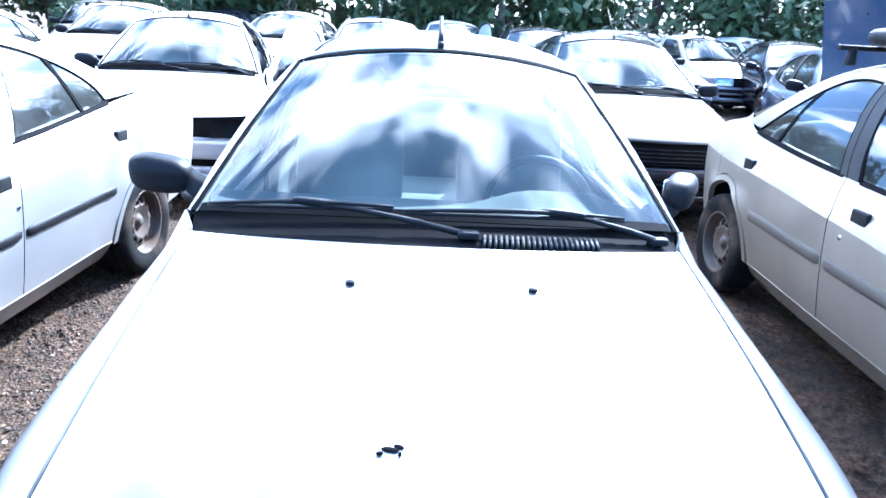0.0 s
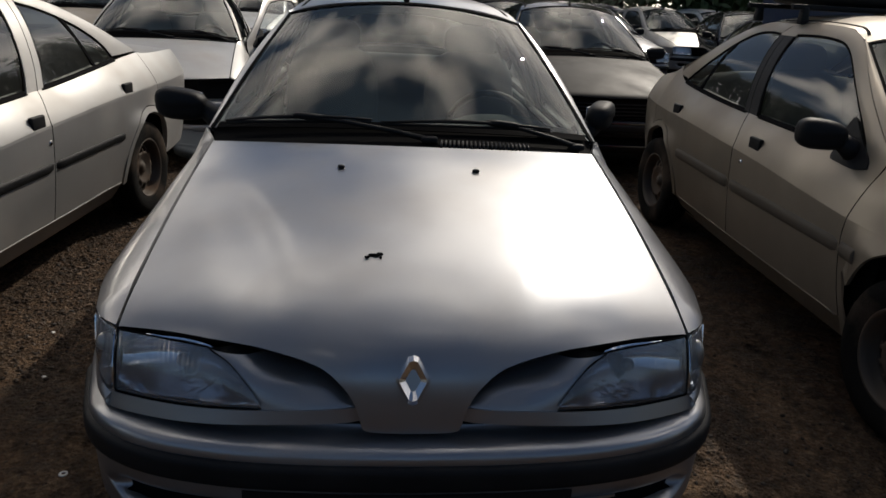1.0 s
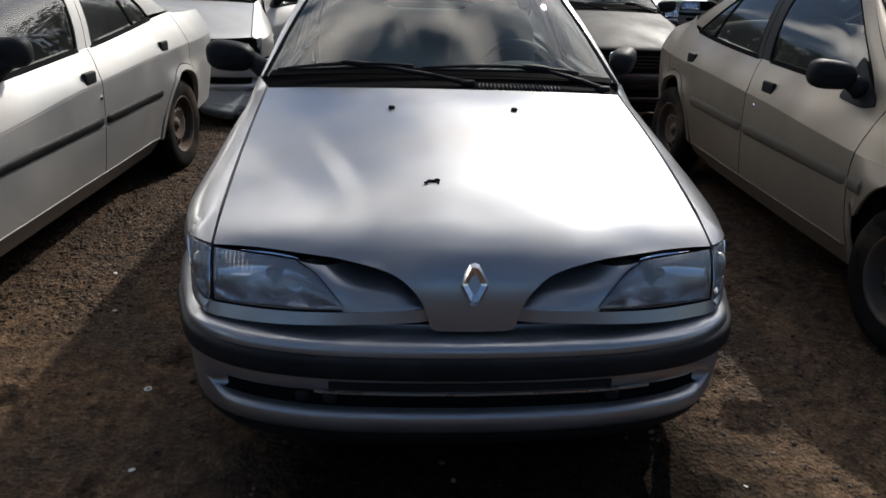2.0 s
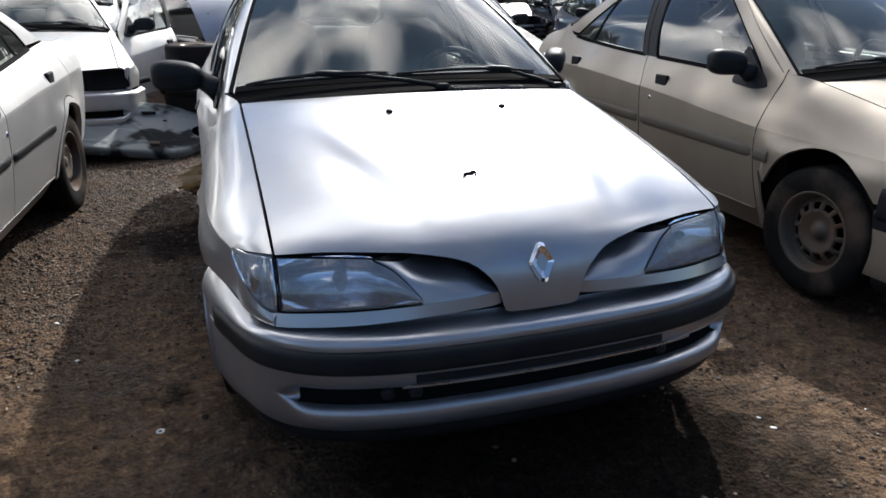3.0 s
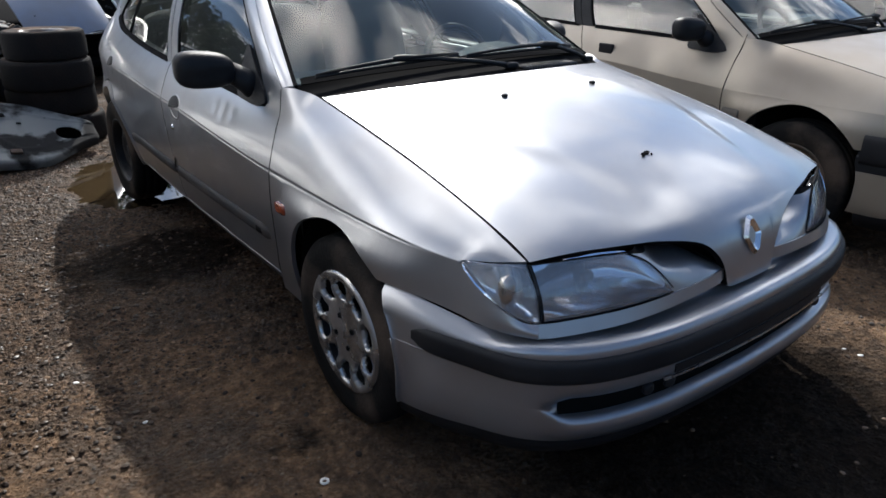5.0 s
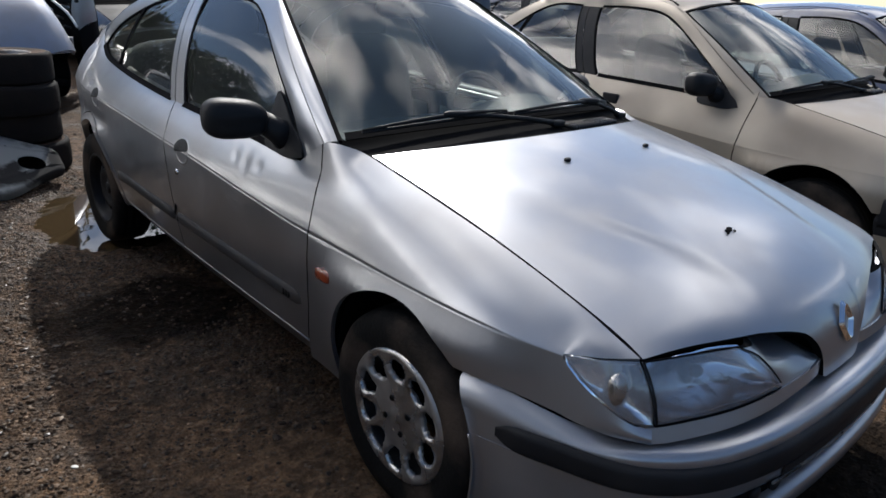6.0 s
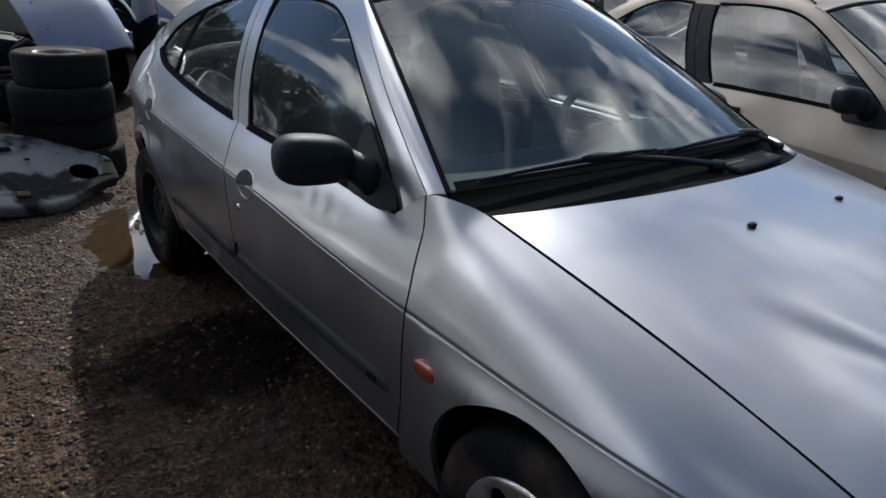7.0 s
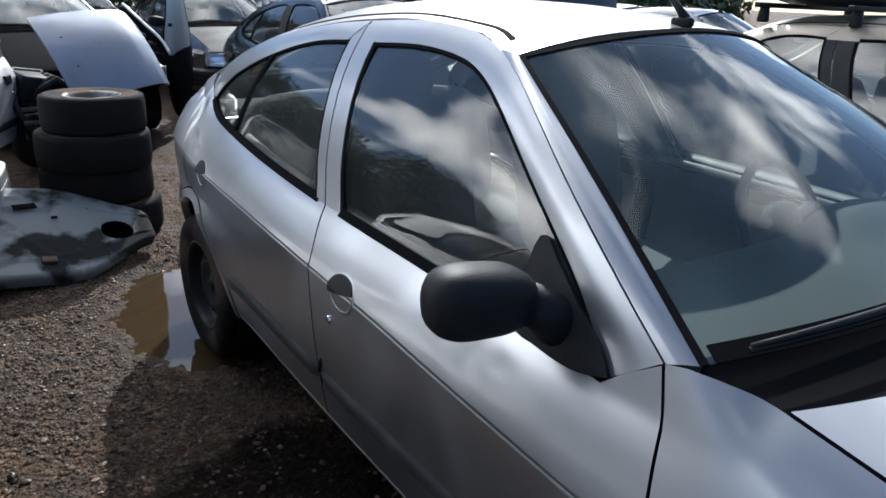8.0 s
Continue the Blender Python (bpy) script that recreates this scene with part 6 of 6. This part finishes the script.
def stone(x, y, r):
    """A small angular stone half sunk in the dirt; few lie on the oily, the black and the earthy ground."""
    # the black ellipse at the nose, and the oil stain beside the car
    oily = min(((x - 0.12) / 0.72) ** 2 + ((y + 0.02) / 0.55) ** 2, ((x + 0.86) / 0.40) ** 2 + ((y - 2.36) / 0.33) ** 2)
    if oily < 1 + 0.5 * noise.noise(Vector((x * 6, y * 6, 2.0))) and rnd.random() < 0.85:
        return
    if ((x + 1.55) / 0.75) ** 2 + ((y - 0.1) / 0.9) ** 2 < 1 and rnd.random() < 0.6:
        return
    z = ground_z(x, y)
    if z < -0.020 and r > 0.005:
        return
    b = len(verts)
    a = rnd.uniform(0, 3.14)
    c, s = math.cos(a), math.sin(a)
    if r > 0.0085:
        sx, sy, sz = r * rnd.uniform(0.7, 1.2), r * rnd.uniform(0.55, 0.95), r * rnd.uniform(0.35, 0.65)
        for v in ICO_V:
            k = rnd.uniform(0.78, 1.12)
            dx, dy = v.x * sx * k, v.y * sy * k
            verts.append((x + c * dx - s * dy, y + s * dx + c * dy, z + v.z * sz * k + 0.15 * r))
        faces.extend(tuple(b + k for k in f) for f in ICO_F)
        return
    w = [rnd.uniform(0.6, 1.2) * r for _ in range(6)]
    for dx, dy, dz in ((w[0], 0, 0.1 * r), (0, w[1], 0), (-w[2], 0, 0.1 * r), (0, -w[3], 0.05 * r), (0.1 * r, 0.1 * r, w[4] * 0.6), (0, 0, -0.4 * r)):
        verts.append((x + c * dx - s * dy, y + s * dx + c * dy, z + dz + 0.1 * r))
    for f in ((0, 1, 4), (1, 2, 4), (2, 3, 4), (3, 0, 4), (1, 0, 5), (2, 1, 5), (3, 2, 5), (0, 3, 5)):
        faces.append(tuple(b + k for k in f))


for _ in range(42000):
    x, y = rnd.uniform(-2.6, 2.2), rnd.uniform(-1.2, 5.8)
    dens = 0.5 + 0.9 * noise.noise(Vector((x * 1.1, y * 1.1, 3.0)))
    if rnd.random() > dens:
        continue
    stone(x, y, 0.0028 + 0.0095 * rnd.random() ** 4)
for _ in range(34000):
    stone(rnd.uniform(-2.4, -0.5), rnd.uniform(1.2, 4.8), 0.0026 + 0.007 * rnd.random() ** 2.5)
for _ in range(260):
    stone(rnd.uniform(-2.4, 1.6), rnd.uniform(-1.2, 4.6), 0.009 + 0.009 * rnd.random() ** 2)
for _ in range(4200):
    x, y = rnd.uniform(-2.4, -0.5), rnd.uniform(0.9, 4.8)
    if noise.noise(Vector((x * 2.3, y * 2.3, 8.0))) > -0.15:
        stone(x, y, 0.0086 + 0.008 * rnd.random() ** 2.5)
for _ in range(9000):
    x, y = rnd.uniform(-2.0, -0.8), rnd.uniform(2.3, 4.6)
    if -0.021 < ground_z(x, y) and math.hypot((x + 0.64) / 0.95, (y - 3.5) / 1.25) < 1.0 + 0.25 * noise.noise(Vector((x * 4, y * 4, 1.0))):
        stone(x, y, 0.0035 + 0.007 * rnd.random() ** 2)
for _ in range(3000):
    x, y = rnd.uniform(0.35, 1.9), rnd.uniform(-1.15, 0.9)
    if noise.noise(Vector((x * 2.6, y * 2.6, 5.0))) > -0.2:
        stone(x, y, 0.004 + 0.008 * rnd.random() ** 2.5)
for _ in range(3000):
    stone(rnd.uniform(-4, 4), rnd.uniform(4, 14), 0.004 + 0.02 * rnd.random() ** 3)
sm = bpy.data.meshes.new("gravel")
sm.from_pydata(verts, [], faces)


def stone_material():
    """Damp grit and stones, each with its own shade and gloss."""
    m = bpy.data.materials.new("stones")
    m.use_nodes = True
    t = m.node_tree
    b = t.nodes["Principled BSDF"]
    b.inputs["Specular IOR Level"].default_value = 0.2
    g, r = t.nodes.new("ShaderNodeNewGeometry"), t.nodes.new("ShaderNodeValToRGB")
    e = r.color_ramp.elements
    e[0].position, e[0].color = 0.0, (0.018, 0.013, 0.010, 1)
    e[1].position, e[1].color = 1.0, (0.20, 0.136, 0.088, 1)
    for at, c in ((0.45, (0.045, 0.030, 0.0195, 1)), (0.85, (0.095, 0.063, 0.040, 1))):
        k = e.new(at)
        k.color = c
    t.links.new(g.outputs["Random Per Island"], r.inputs[0])
    t.links.new(r.outputs[0], b.inputs["Base Color"])
    mul, fr, ro = t.nodes.new("ShaderNodeMath"), t.nodes.new("ShaderNodeMath"), t.nodes.new("ShaderNodeMapRange")
    mul.operation, fr.operation = "MULTIPLY", "FRACT"
    mul.inputs[1].default_value = 17.0
    ro.inputs["To Min"].default_value, ro.inputs["To Max"].default_value = 0.38, 0.9
    t.links.new(g.outputs["Random Per Island"], mul.inputs[0])
    t.links.new(mul.outputs[0], fr.inputs[0])
    t.links.new(fr.outputs[0], ro.inputs["Value"])
    t.links.new(ro.outputs[0], b.inputs["Roughness"])
    return m


STONE = stone_material()
sm.materials.append(STONE)
tagged(new("gravel", sm), "small loose stones and grit on the dirt", "gravel", kind="stuff")
PALE = mat("pale_litter", (0.6, 0.58, 0.55), 0.6)
washer = part("washer", lathe([(0.006, 0.0), (0.006, 0.003), (0.013, 0.003), (0.013, 0.0), (0.006, 0.0)], 20, "Z"), PALE, None)
washer.location = (-0.996, 0.541, ground_z(-0.996, 0.541) + 0.004)
tagged(washer, "small pale metal washer lying on the dirt", "washer")
for x, y, w in ((0.813, -0.03, 0.016), (0.80, 0.02, 0.010), (-1.42, 1.45, 0.016), (-0.92, 0.15, 0.014), (0.55, -0.42, 0.014), (-1.3, 1.1, 0.012)):
    o = part("litter_scrap", puff((w * 1.6, w, w * 0.35), (0, 0, 0), 2.2, (8, 5, rnd.uniform(0, 180)), 10, 6), PALE, None)
    o.location = (x, y, ground_z(x, y) + w * 0.15)
    tagged(o, "scrap of pale litter on the dirt", "litter", "litter")


# ---------------------------------------------------------------- trees round the yard
def tree(seed, height):
    r = random.Random(seed)
    trunk, crown_c = [], []
    pts = [Vector((0, 0, -0.1)), Vector((r.uniform(-0.1, 0.1), 0, height * 0.25)), Vector((r.uniform(-0.3, 0.3), r.uniform(-0.3, 0.3), height * 0.6)), Vector((0, 0, height * 0.9))]
    trunk.append(tube(pts, [0.16, 0.13, 0.08, 0.02], 8))
    for k in range(20):
        z = height * r.uniform(0.06, 0.75)
        a = r.uniform(0, 6.28)
        l = height * r.uniform(0.16, 0.34) * (1.1 - 0.4 * z / height)
        e = Vector((l * math.cos(a), l * math.sin(a), z + l * r.uniform(0.15, 0.7)))
        trunk.append(tube([Vector((0, 0, z)), Vector((e.x * 0.5, e.y * 0.5, z + (e.z - z) * 0.4)), e], [0.06, 0.04, 0.012], 5))
        crown_c.append((e, l * r.uniform(0.55, 0.85)))
    crown_c.append((Vector((0, 0, height * 0.85)), height * 0.22))
    vv, ff = [], []
    for c, rad in crown_c:
        for _ in range(240):
            d = Vector((r.gauss(0, 1), r.gauss(0, 1), r.gauss(0, 0.8)))
            p = c + d.normalized() * rad * r.random() ** 0.45
            n1 = Vector((r.gauss(0, 1), r.gauss(0, 1), r.gauss(0, 1))).normalized()
            n2 = n1.cross(Vector((0.3, 0.5, 0.8))).normalized()
            w = r.uniform(0.08, 0.19)
            b = len(vv)
            vv.extend([p - n1 * w, p + n2 * w * 0.55, p + n1 * w, p - n2 * w * 0.55])
            ff.append((b, b + 1, b + 2, b + 3))
    me = bpy.data.meshes.new("crown")
    me.from_pydata([tuple(p) for p in vv], [], ff)
    me.materials.append(LEAF)
    root = thing("tree", pose(0, 0, 0), "leafy dark green tree at the edge of the yard", "tree", "trees round the yard")
    part("trunk", join(*trunk), BARK, root)
    o = new("crown", me)
    o.parent = root
    return root


kinds = [tree(3, 6.5), tree(8, 5.2)]
spots = [(-26 + 2.3 * i + rnd.uniform(-0.8, 0.8), 19.5 + rnd.uniform(-1.5, 1.5)) for i in range(24)]
spots += [(-27 + 3.0 * i + rnd.uniform(-0.8, 0.8), 24 + rnd.uniform(-1.5, 1.5)) for i in range(20)]
spots += [(-13 + rnd.uniform(-1.5, 1), -9 + 3.2 * i + rnd.uniform(-1, 1)) for i in range(9)]
for i, (x, y) in enumerate(spots):
    m = pose(x, y, -0.02, 0, 0, rnd.uniform(0, 360)) @ Matrix.Scale(rnd.uniform(0.8, 1.15) * (0.5 if x < -11.5 and y < 18 else 1.0), 4)
    if i < 2:
        kinds[i].matrix_world = m
    else:
        copy_thing(kinds[i % 2], m)


# ---------------------------------------------------------------- unseen wall added behind the camera, dimming the light on the car fronts
WALL = mat("weathered_boards", (0.045, 0.042, 0.036), 0.85, vary=0.3, vary_scale=1.2, dirt=0.5, dirt_scale=0.8, dirt_colour=(0.07, 0.05, 0.035), bump=0.3, bump_scale=20)
tagged(part("wall_south", block((34.0, 0.22, 1.6), (0, -7.2, 0.78), 0.01, 1), WALL, None), "plain dark weathered wall closing the yard", "wall", kind="structure")
